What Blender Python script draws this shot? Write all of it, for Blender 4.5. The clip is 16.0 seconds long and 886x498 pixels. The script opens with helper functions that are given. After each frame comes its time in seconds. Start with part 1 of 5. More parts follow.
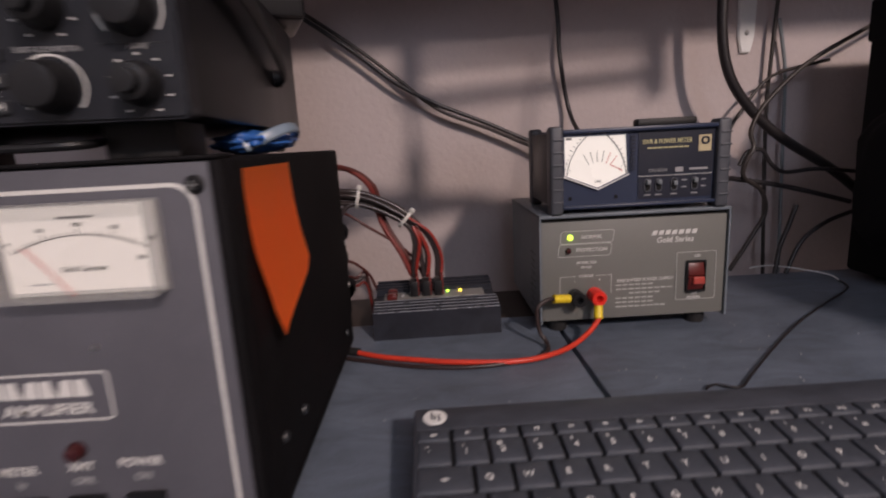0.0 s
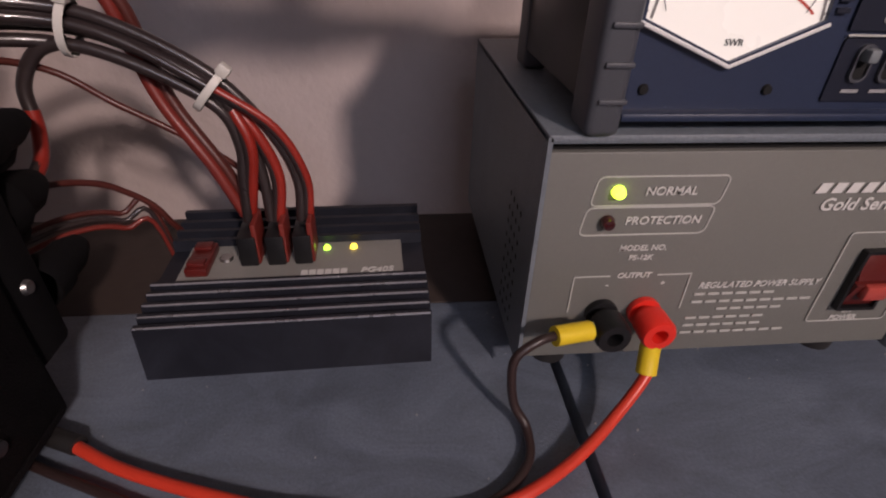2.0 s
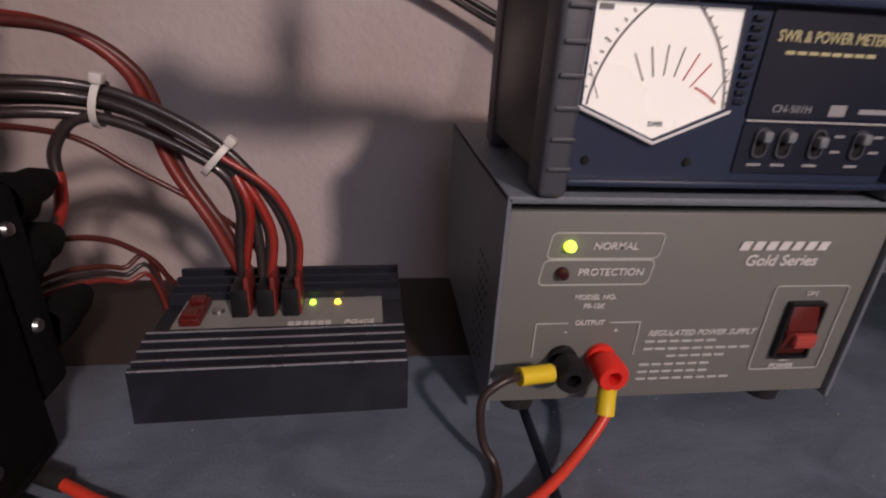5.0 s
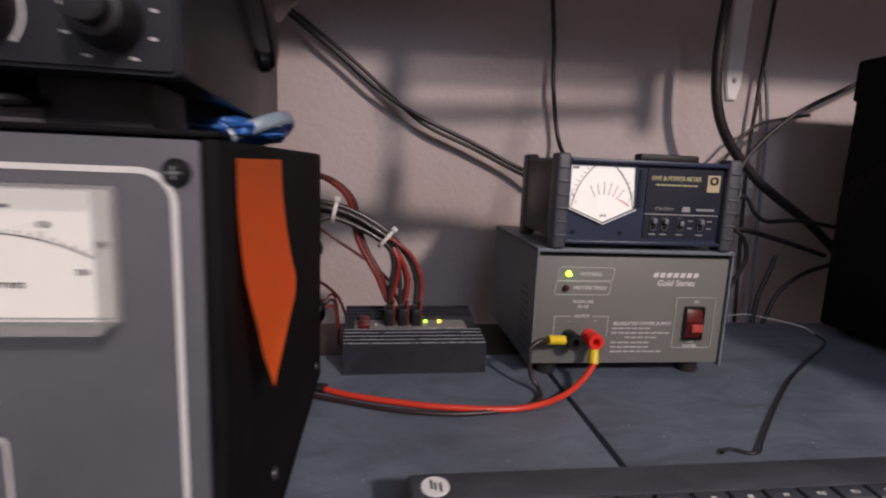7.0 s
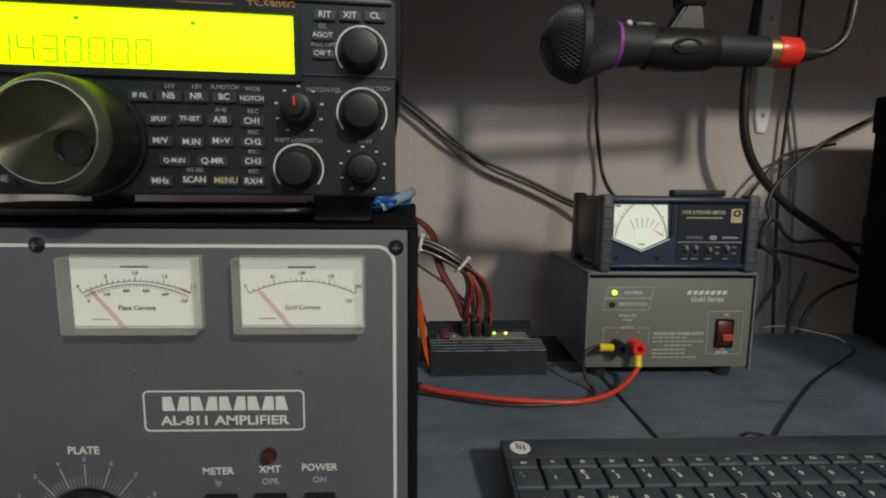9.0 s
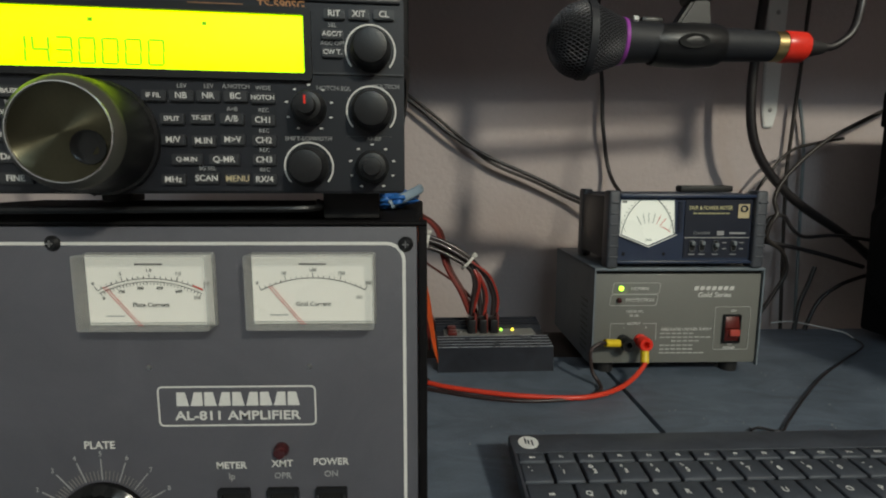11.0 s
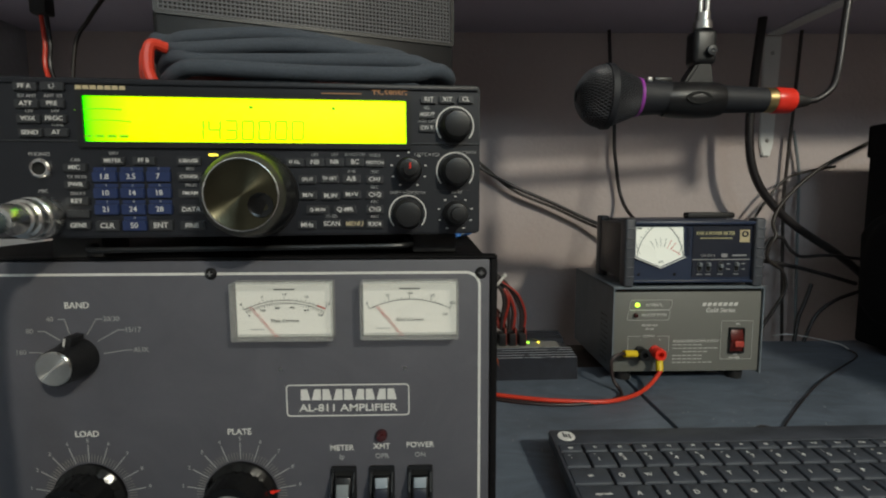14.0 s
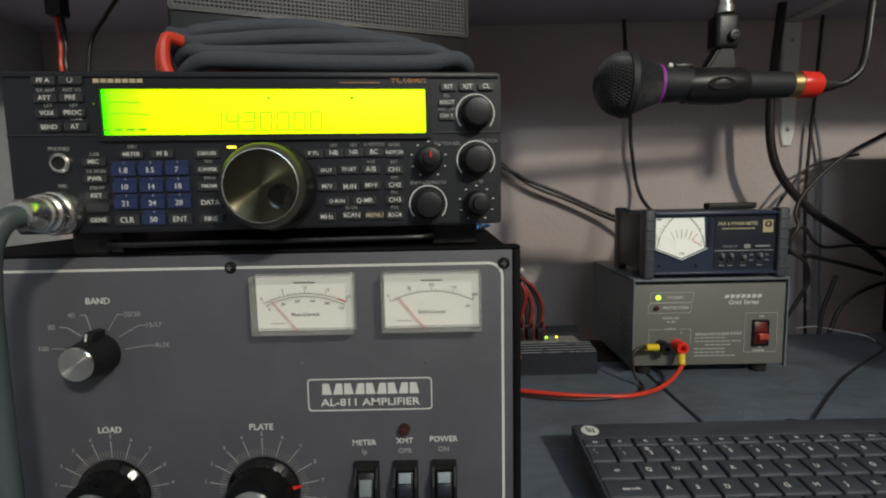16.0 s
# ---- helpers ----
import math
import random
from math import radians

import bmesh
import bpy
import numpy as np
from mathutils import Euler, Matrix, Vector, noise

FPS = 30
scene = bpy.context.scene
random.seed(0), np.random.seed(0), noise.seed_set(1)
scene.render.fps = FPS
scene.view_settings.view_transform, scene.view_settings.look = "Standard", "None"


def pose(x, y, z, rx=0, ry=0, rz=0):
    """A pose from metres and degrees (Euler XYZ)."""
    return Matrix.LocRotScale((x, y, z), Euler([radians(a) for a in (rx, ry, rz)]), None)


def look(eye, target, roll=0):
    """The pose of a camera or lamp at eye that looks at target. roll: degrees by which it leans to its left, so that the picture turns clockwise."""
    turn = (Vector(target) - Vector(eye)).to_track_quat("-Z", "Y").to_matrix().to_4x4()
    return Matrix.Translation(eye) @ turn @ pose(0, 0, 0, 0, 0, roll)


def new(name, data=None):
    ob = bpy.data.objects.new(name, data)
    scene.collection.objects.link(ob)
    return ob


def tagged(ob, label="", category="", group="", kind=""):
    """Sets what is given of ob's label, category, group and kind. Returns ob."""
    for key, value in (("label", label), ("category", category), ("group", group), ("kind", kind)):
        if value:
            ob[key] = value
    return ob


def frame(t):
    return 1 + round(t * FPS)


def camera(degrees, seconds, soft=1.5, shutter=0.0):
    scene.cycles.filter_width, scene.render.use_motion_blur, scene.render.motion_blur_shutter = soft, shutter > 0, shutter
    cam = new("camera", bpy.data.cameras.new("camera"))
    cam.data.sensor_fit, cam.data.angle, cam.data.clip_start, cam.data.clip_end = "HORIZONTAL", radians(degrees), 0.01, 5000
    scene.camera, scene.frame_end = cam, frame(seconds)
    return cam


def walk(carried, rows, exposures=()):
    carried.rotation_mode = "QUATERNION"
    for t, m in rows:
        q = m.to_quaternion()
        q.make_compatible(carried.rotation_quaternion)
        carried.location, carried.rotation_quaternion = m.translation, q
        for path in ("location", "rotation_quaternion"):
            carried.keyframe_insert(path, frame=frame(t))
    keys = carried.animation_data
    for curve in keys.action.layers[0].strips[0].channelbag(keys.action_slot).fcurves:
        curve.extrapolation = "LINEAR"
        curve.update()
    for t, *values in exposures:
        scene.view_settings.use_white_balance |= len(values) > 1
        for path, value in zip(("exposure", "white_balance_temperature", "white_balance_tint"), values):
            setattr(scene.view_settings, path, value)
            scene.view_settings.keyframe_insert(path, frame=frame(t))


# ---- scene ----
cam = camera(82.0, 16.0, soft=2.0, shutter=0.5)
PATH = [
    (0, (0.02, 0.002, 0.929), (0.049, 1.96, 0.524), -3.1),
    (0.5, (0.063, 0.082, 0.942), (0.093, 1.997, 0.366), -1.2),
    (1, (0.075, 0.193, 0.924), (0.13, 1.957, -0.018), -0.6),
    (1.5, (0.067, 0.261, 0.928), (0.216, 1.935, -0.155), 0.9),
    (2, (0.064, 0.296, 0.918), (0.247, 1.960, -0.174), 1.9),
    (2.5, (0.058, 0.298, 0.914), (0.25, 1.980, -0.148), 2.4),
    (3, (0.056, 0.304, 0.910), (0.252, 2.000, -0.129), 2.4),
    (5.5, (0.066, 0.235, 0.928), (0.365, 2.089, 0.24), 4.0),
    (6, (0.048, 0.142, 0.948), (0.463, 2.026, 0.422), 5.2),
    (6.5, (0.024, 0.09, 0.941), (0.364, 2.022, 0.556), 3.4),
    (7, (-0.014, 0.053, 0.924), (0.233, 2.011, 0.6), 2.4),
    (7.5, (-0.032, 0.025, 0.927), (0.13, 1.999, 0.65), 1.5),
    (8, (-0.037, 0.0, 0.931), (0.089, 1.978, 0.66), 1.1),
    (8.5, (-0.039, -0.03, 0.945), (0.057, 1.95, 0.68), 0.7),
    (9, (-0.049, -0.045, 0.949), (0.023, 1.936, 0.686), 0.5),
    (11.5, (-0.051, -0.047, 0.949), (0.0, 1.934, 0.673), 0.1),
    (12, (-0.051, -0.049, 0.949), (0.001, 1.932, 0.675), -0.1),
    (12.5, (-0.058, -0.066, 0.957), (-0.009, 1.915, 0.684), -0.1),
    (13, (-0.067, -0.082, 0.962), (-0.021, 1.902, 0.711), -0.1),
    (13.5, (-0.077, -0.09, 0.963), (-0.033, 1.896, 0.732), 0.0),
    (14, (-0.09, -0.112, 0.965), (-0.048, 1.876, 0.752), -0.2),
    (14.5, (-0.095, -0.112, 0.96), (-0.074, 1.876, 0.742), -0.7),
    (15, (-0.097, -0.111, 0.96), (-0.09, 1.877, 0.745), -0.9),
    (15.5, (-0.098, -0.109, 0.959), (-0.098, 1.879, 0.744), -1.1),
    (16, (-0.096, -0.107, 0.96), (-0.097, 1.881, 0.742), -1.1),
]
walk(cam, [(t, look(eye, target, roll)) for t, eye, target, roll in PATH],
     exposures=[(0, 0.42, 6750, 16), (1.5, 0.47, 6850, 21), (3.2, 0.42, 6850, 21), (5.5, 0.38, 6750, 20), (6.5, 0.54, 6600, 15), (7.2, 0.53, 6500, 14), (8.0, 0.34, 6500, 6), (8.8, 0.20, 6500, -12), (13, 0.20, 6500, -12), (16, 0.20, 6500, -8)])


# ---- world, lights, exposure ----
world = bpy.data.worlds.new("room_world")
scene.world = world
world.use_nodes = True
world.node_tree.nodes["Background"].inputs[0].default_value = (0.5, 0.5, 0.6, 1)
world.node_tree.nodes["Background"].inputs[1].default_value = 0.012
scene.view_settings.exposure = 0.0


def lamp(name, kind, at, to, energy, colour, size):
    data = bpy.data.lights.new(name, kind)
    data.energy, data.color = energy, colour
    if kind == "AREA":
        data.shape, data.size = "DISK", size
    else:
        data.shadow_soft_size = size
    ob = new(name, data)
    ob.matrix_world = look(at, to)
    return ob


lamp("room_lamp", "AREA", (1.08, -1.9, 2.34), (0.1, 0.5, 0.9), 45, (1.0, 0.85, 0.79), 0.20)
# unseen broad bluish fill, added to lift the shaded parts
lamp("fill_lamp", "AREA", (0.3, -2.0, 2.36), (0.1, -0.6, 0.8), 16, (0.68, 0.79, 1.0), 0.9)


# ---- materials ----
def mat(name, colour, rough=0.5, metal=0.0, grain=0.0, scale=400.0, blotch=0.0, bscale=12.0, bump=0.0, bumpscale=None, coat=0.0, detail=4.0, spec=0.5):
    """A surface with fine grain and broad blotches of tone, and fine relief."""
    m = bpy.data.materials.new(name)
    m.use_nodes = True
    nt = m.node_tree
    p = nt.nodes["Principled BSDF"]
    p.inputs["Roughness"].default_value, p.inputs["Metallic"].default_value = rough, metal
    p.inputs["Coat Weight"].default_value = coat
    p.inputs["Specular IOR Level"].default_value = spec
    c = nt.nodes.new("ShaderNodeTexCoord")
    source = c.outputs["Object"]

    def cloud(s, d):
        n = nt.nodes.new("ShaderNodeTexNoise")
        n.inputs["Scale"].default_value, n.inputs["Detail"].default_value = s, d
        nt.links.new(source, n.inputs["Vector"])
        return n.outputs["Fac"]

    fine, broad = cloud(scale, detail), cloud(bscale, 5)
    add = nt.nodes.new("ShaderNodeMath")
    add.operation = "MULTIPLY_ADD"
    nt.links.new(fine, add.inputs[0])
    add.inputs[1].default_value, add.inputs[2].default_value = 2 * grain, 1 - grain - blotch
    two = nt.nodes.new("ShaderNodeMath")
    two.operation = "MULTIPLY_ADD"
    nt.links.new(broad, two.inputs[0])
    two.inputs[1].default_value = 2 * blotch
    nt.links.new(add.outputs[0], two.inputs[2])
    mix = nt.nodes.new("ShaderNodeVectorMath")
    mix.operation = "SCALE"
    mix.inputs[0].default_value = colour
    nt.links.new(two.outputs[0], mix.inputs["Scale"])
    nt.links.new(mix.outputs[0], p.inputs["Base Color"])
    rr = nt.nodes.new("ShaderNodeMapRange")
    rr.inputs["To Min"].default_value, rr.inputs["To Max"].default_value = max(0.02, rough - 0.12), min(1, rough + 0.12)
    nt.links.new(broad, rr.inputs["Value"])
    nt.links.new(rr.outputs[0], p.inputs["Roughness"])
    if bump:
        b = nt.nodes.new("ShaderNodeBump")
        b.inputs["Strength"].default_value, b.inputs["Distance"].default_value = bump, 0.001
        nt.links.new(cloud(bumpscale or scale, 3), b.inputs["Height"])
        nt.links.new(b.outputs[0], p.inputs["Normal"])
    return m


def glow(name, colour, strength, base=(0.1, 0.1, 0.1)):
    m = mat(name, base, 0.3)
    p = m.node_tree.nodes["Principled BSDF"]
    p.inputs["Emission Color"].default_value = (*colour, 1)
    p.inputs["Emission Strength"].default_value = strength
    return m


WALL = mat("painted_plaster", (0.47, 0.402, 0.388), 0.75, grain=0.05, scale=160, blotch=0.07, bscale=3, bump=0.85, bumpscale=140)
SIDEWALL = mat("rough_plaster", (0.47, 0.49, 0.52), 0.85, grain=0.10, scale=120, blotch=0.14, bscale=25, bump=1.0, bumpscale=90)
CEIL = mat("ceiling_paint", (0.7, 0.68, 0.66), 0.9, grain=0.04)
CARPET = mat("carpet", (0.12, 0.11, 0.11), 0.95, grain=0.3, scale=300)
DESK = mat("desk_laminate", (0.130, 0.160, 0.206), 0.48, grain=0.25, scale=700, blotch=0.27, bscale=11, bump=0.25, bumpscale=900)
DESKEDGE = mat("desk_edge", (0.03, 0.03, 0.033), 0.6, grain=0.1)
SHELF = mat("shelf_board", (0.50, 0.46, 0.56), 0.6, grain=0.05, blotch=0.08)
CASE = mat("textured_case", (0.0055, 0.005, 0.0055), 0.7, grain=0.25, scale=900, blotch=0.08, bump=0.4, bumpscale=1100, spec=0.1)
PANEL = mat("charcoal_panel", (0.086, 0.085, 0.099), 0.5, grain=0.08, scale=1200, blotch=0.07, bscale=20, bump=0.08, bumpscale=1500, spec=0.4)
WHITE = mat("white_print", (0.62, 0.61, 0.58), 0.6, grain=0.1, scale=900)
DIM = mat("grey_print", (0.30, 0.30, 0.30), 0.6, grain=0.1, scale=900)
BLACK = mat("black_plastic", (0.010, 0.010, 0.011), 0.38, grain=0.2, scale=900, blotch=0.15, bump=0.1, bumpscale=1200, spec=0.35)
SATIN = mat("satin_black_panel", (0.011, 0.012, 0.016), 0.42, grain=0.2, scale=800, blotch=0.15, bump=0.1, bumpscale=1500, spec=0.35)
RUBBER = mat("black_rubber", (0.014, 0.013, 0.013), 0.6, grain=0.3, scale=500, blotch=0.2)
BUTTON = mat("button_black", (0.022, 0.023, 0.026), 0.45, grain=0.2, scale=900)
BLUEKEY = mat("blue_button", (0.011, 0.023, 0.085), 0.45, grain=0.15, scale=900)
SILVER = mat("spun_aluminium", (0.62, 0.61, 0.58), 0.28, metal=1.0, grain=0.1, scale=600)
STEEL = mat("bare_steel", (0.45, 0.45, 0.44), 0.35, metal=1.0, grain=0.15, blotch=0.1)
BRASS = mat("brass", (0.55, 0.42, 0.20), 0.3, metal=1.0, grain=0.15)
NICKEL = mat("worn_nickel", (0.66, 0.65, 0.63), 0.26, metal=1.0, grain=0.2, blotch=0.2, bscale=60)
ANODISED = mat("knob_anodised", (0.058, 0.054, 0.034), 0.30, metal=0.9, grain=0.1, scale=900)
PRINT = mat("pale_print", (0.46, 0.46, 0.43), 0.6, grain=0.1, scale=900)
STRIP = mat("dark_brown_wood", (0.036, 0.025, 0.021), 0.6, grain=0.2, scale=120, blotch=0.2, bscale=20, bump=0.2)
INK = mat("black_ink", (0.03, 0.03, 0.03), 0.7)
REDINK = mat("red_ink", (0.55, 0.06, 0.04), 0.7)
# red insulation darkened in its colour for the shade over the loom
SHADEDRED = mat("shaded_loom_red", (0.27, 0.022, 0.014), 0.38, grain=0.08, blotch=0.15, bscale=60)
BEVELGREY = mat("knob_bevel", (0.075, 0.073, 0.062), 0.35, metal=0.5, grain=0.1)
FRAME = mat("meter_frame", (0.24, 0.24, 0.235), 0.4, grain=0.05)
PSUFACE = mat("grey_painted_face", (0.155, 0.155, 0.140), 0.5, grain=0.06, scale=900, blotch=0.05, bump=0.06, bumpscale=900)
PSUCASE = mat("dark_grey_case", (0.142, 0.164, 0.186), 0.42, grain=0.2, scale=900, blotch=0.08, bump=0.3, bumpscale=900)
NAVY = mat("navy_plastic", (0.020, 0.030, 0.062), 0.4, grain=0.1, scale=900, blotch=0.1)
NAVYDARK = mat("dark_navy_panel", (0.011, 0.014, 0.026), 0.4, grain=0.1, scale=900)
PILLAR = mat("grey_rubber_pillar", (0.060, 0.064, 0.075), 0.5, grain=0.12, scale=900, blotch=0.1)
YELLOW = mat("yellow_sleeve", (0.72, 0.52, 0.02), 0.45, grain=0.08, blotch=0.08, bscale=80)
YELLOWINK = mat("yellow_print", (0.52, 0.48, 0.25), 0.6)
RED = mat("red_insulation", (0.60, 0.045, 0.022), 0.38, grain=0.06, blotch=0.12, bscale=60)
DARKRED = mat("dark_red_insulation", (0.17, 0.022, 0.016), 0.4, grain=0.1, blotch=0.15, bscale=60)
REDCAP = mat("red_binding_post", (0.74, 0.030, 0.018), 0.32, grain=0.04, blotch=0.08, bscale=80)
ORANGE = mat("fluorescent_card", (1.0, 0.19, 0.03), 0.6, grain=0.05, scale=500, blotch=0.06, bscale=40)
GOLDINK = mat("gold_print", (0.50, 0.42, 0.25), 0.5)
REDDISH = mat("amber_print", (0.42, 0.20, 0.08), 0.6)
COILGREY = mat("cloth_cable", (0.055, 0.066, 0.084), 0.8, grain=0.3, scale=900, blotch=0.1, bump=0.6, bumpscale=1600)
BLUE = mat("blue_plastic", (0.03, 0.13, 0.42), 0.35, grain=0.2, blotch=0.3, bscale=70)
FILMY = mat("pale_plastic", (0.20, 0.26, 0.32), 0.3, grain=0.1, blotch=0.2, bscale=70)
TIE = mat("nylon_tie", (0.62, 0.60, 0.55), 0.45, grain=0.05)
GREYCABLE = mat("grey_cable", (0.17, 0.19, 0.20), 0.5, grain=0.1)
DARKCABLE = mat("dark_grey_cable", (0.060, 0.078, 0.085), 0.45, grain=0.1)
PALEGREY = mat("pale_grey_paint", (0.74, 0.74, 0.72), 0.45, grain=0.06, blotch=0.08, bscale=40)
PURPLE = mat("purple_ring", (0.28, 0.05, 0.34), 0.3)
MICBODY = mat("mic_body", (0.011, 0.012, 0.016), 0.6, grain=0.2, scale=900)
MESH = mat("mic_mesh", (0.10, 0.10, 0.11), 0.4, metal=0.6, grain=0.3, scale=900)
MATTEBLACK = mat("soft_black_fabric", (0.005, 0.005, 0.006), 0.8, grain=0.3, scale=500, blotch=0.2, spec=0.15)
GLOSSBLACK = mat("polished_black", (0.004, 0.004, 0.004), 0.2, grain=0.2, spec=0.35)
# near-black for holes and slots, and for shade painted in the supply's gap
HOLE = mat("hole_and_shade", (0.004, 0.004, 0.004), 0.9)
GRILLE = mat("grille_steel", (0.050, 0.050, 0.058), 0.5, grain=0.15, scale=700)
KEYCAP = mat("keycap", (0.050, 0.057, 0.072), 0.48, grain=0.15, scale=900, blotch=0.12, bscale=50)
KEYBODY = mat("keyboard_body", (0.048, 0.053, 0.066), 0.42, grain=0.15, scale=900, blotch=0.1, bscale=20)
FINGLINT = mat("fin_edge_glint", (0.55, 0.57, 0.62), 0.3, metal=0.7, grain=0.2, blotch=0.3, bscale=60)
FINS = mat("black_anodised", (0.017, 0.019, 0.027), 0.34, metal=0.3, grain=0.15, scale=700, blotch=0.15, bscale=40)
LABEL = mat("silver_label", (0.24, 0.235, 0.215), 0.35, grain=0.05)
SWITCHFACE = mat("switch_face", (0.26, 0.30, 0.34), 0.4, grain=0.08)
SWITCHRED = mat("red_rocker", (0.42, 0.06, 0.045), 0.3, coat=0.3)
SWITCHDARK = mat("dark_red_rocker", (0.10, 0.012, 0.010), 0.35)
KEYWELL = mat("key_well", (0.008, 0.008, 0.010), 0.6, grain=0.2)
DIALINK = mat("grey_dial_ink", (0.20, 0.19, 0.18), 0.7)


def smears(m, scale, low, high, rough_gain):
    """Wiped dust: cloudy streaks that lift the tone and dull the gloss."""
    nt = m.node_tree
    p = nt.nodes["Principled BSDF"]
    c, place, n = nt.nodes.new("ShaderNodeTexCoord"), nt.nodes.new("ShaderNodeMapping"), nt.nodes.new("ShaderNodeTexNoise")
    place.inputs["Scale"].default_value, place.inputs["Rotation"].default_value = (1.0, 2.1, 1.0), (0, 0, 0.5)
    n.inputs["Scale"].default_value, n.inputs["Detail"].default_value, n.inputs["Roughness"].default_value, n.inputs["Distortion"].default_value = scale, 9, 0.68, 0.9
    nt.links.new(c.outputs["Object"], place.inputs["Vector"])
    nt.links.new(place.outputs[0], n.inputs["Vector"])
    span_of = nt.nodes.new("ShaderNodeMapRange")
    span_of.inputs["From Min"].default_value, span_of.inputs["From Max"].default_value = 0.34, 0.68
    span_of.inputs["To Min"].default_value, span_of.inputs["To Max"].default_value = low, high
    nt.links.new(n.outputs["Fac"], span_of.inputs["Value"])
    old = p.inputs["Base Color"].links[0].from_socket
    mix = nt.nodes.new("ShaderNodeVectorMath")
    mix.operation = "SCALE"
    nt.links.new(old, mix.inputs[0])
    nt.links.new(span_of.outputs[0], mix.inputs["Scale"])
    nt.links.new(mix.outputs[0], p.inputs["Base Color"])
    gloss = nt.nodes.new("ShaderNodeMath")
    gloss.operation = "MULTIPLY_ADD"
    nt.links.new(n.outputs["Fac"], gloss.inputs[0])
    gloss.inputs[1].default_value = rough_gain
    nt.links.new(p.inputs["Roughness"].links[0].from_socket, gloss.inputs[2])
    nt.links.new(gloss.outputs[0], p.inputs["Roughness"])


smears(DESK, 16, 0.72, 1.30, 0.15)
smears(CASE, 30, 0.7, 1.6, 0.10)
smears(PANEL, 22, 0.92, 1.09, 0.08)
smears(FINS, 40, 0.75, 1.35, 0.15)
smears(PSUCASE, 30, 0.88, 1.14, 0.12)
smears(KEYCAP, 60, 0.85, 1.2, 0.1)
smears(KEYBODY, 35, 0.8, 1.25, 0.1)
for metal in (ANODISED, SILVER):
    # turned metal: the sheen runs round the middle
    nt = metal.node_tree
    turned = nt.nodes.new("ShaderNodeTangent")
    turned.direction_type, turned.axis = "RADIAL", "Y"
    nt.nodes["Principled BSDF"].inputs["Anisotropic"].default_value = 0.94
    nt.nodes["Principled BSDF"].inputs["Anisotropic Rotation"].default_value = 0.25
    nt.links.new(turned.outputs[0], nt.nodes["Principled BSDF"].inputs["Tangent"])
GREENLED = glow("green_led", (0.62, 1.0, 0.05), 2.6)
YELLOWLED = glow("yellow_led", (1.0, 0.72, 0.05), 2.2)
GREENSMALL = glow("green_lamp", (0.45, 1.0, 0.05), 2.0)
REDLED = mat("unlit_red_lens", (0.045, 0.006, 0.007), 0.2, coat=0.5)
LITCARD = glow("lit_meter_card", (1.0, 0.95, 0.88), 0.36, (0.54, 0.52, 0.48))
AMPCARD = glow("dimly_lit_card", (1.0, 0.93, 0.84), 0.17, (0.58, 0.55, 0.51))
def see_through(name, colour, rough, alpha):
    """Thin clear plastic that dims what lies behind it a little."""
    m = mat(name, colour, rough, grain=0.03)
    m.node_tree.nodes["Principled BSDF"].inputs["Alpha"].default_value = alpha
    return m


RIMCLEAR = see_through("clear_cover_rim", (0.50, 0.50, 0.48), 0.2, 0.28)
PANECLEAR = see_through("clear_cover_pane", (0.55, 0.55, 0.53), 0.12, 0.03)


def screen_glow():
    """Backlit panel: green at its ends, yellow-green along the middle."""
    m = bpy.data.materials.new("backlit_screen")
    m.use_nodes = True
    nt = m.node_tree
    p = nt.nodes["Principled BSDF"]
    p.inputs["Base Color"].default_value, p.inputs["Roughness"].default_value = (0.05, 0.06, 0.01, 1), 0.65
    c, sep = nt.nodes.new("ShaderNodeTexCoord"), nt.nodes.new("ShaderNodeSeparateXYZ")
    ramp = nt.nodes.new("ShaderNodeValToRGB")
    nt.links.new(c.outputs["Generated"], sep.inputs[0])
    nt.links.new(sep.outputs["X"], ramp.inputs[0])
    e = ramp.color_ramp.elements
    e[0].position, e[0].color = 0.0, (0.05, 0.95, 0.0, 1)
    e[1].position, e[1].color = 1.0, (0.62, 1.0, 0.0, 1)
    for at, col in ((0.03, (0.30, 1.0, 0.0, 1)), (0.16, (0.70, 1.0, 0.0, 1)), (0.8, (0.80, 1.0, 0.0, 1))):
        e.new(at).color = col
    nt.links.new(ramp.outputs[0], p.inputs["Emission Color"])
    p.inputs["Emission Strength"].default_value = 1.5
    return m


SCREEN = screen_glow()
LCD = glow("lcd_segment", (0.20, 0.50, 0.0), 0.75, (0.05, 0.10, 0.01))


# ---- mesh helpers ----
def box(sx, sy, sz, at=(0, 0, 0), bevel=0.0, seg=2, turn=None):
    bm = bmesh.new()
    bmesh.ops.create_cube(bm, size=1, matrix=Matrix.Diagonal((sx, sy, sz, 1)))
    if bevel:
        bmesh.ops.bevel(bm, geom=bm.edges[:], offset=bevel, segments=seg, affect="EDGES", profile=0.5)
    if turn is not None:
        bmesh.ops.transform(bm, matrix=turn, verts=bm.verts)
    bmesh.ops.translate(bm, vec=at, verts=bm.verts)
    return bm


def span(x0, x1, y0, y1, z0, z1, bevel=0.0, seg=2):
    return box(x1 - x0, y1 - y0, z1 - z0, ((x0 + x1) / 2, (y0 + y1) / 2, (z0 + z1) / 2), bevel, seg)


def join(*bms):
    out = bms[0]
    for b in bms[1:]:
        me = bpy.data.meshes.new("tmp")
        b.to_mesh(me)
        out.from_mesh(me)
        bpy.data.meshes.remove(me)
        b.free()
    return out


def moved(bm, m):
    bmesh.ops.transform(bm, matrix=m, verts=bm.verts)
    return bm


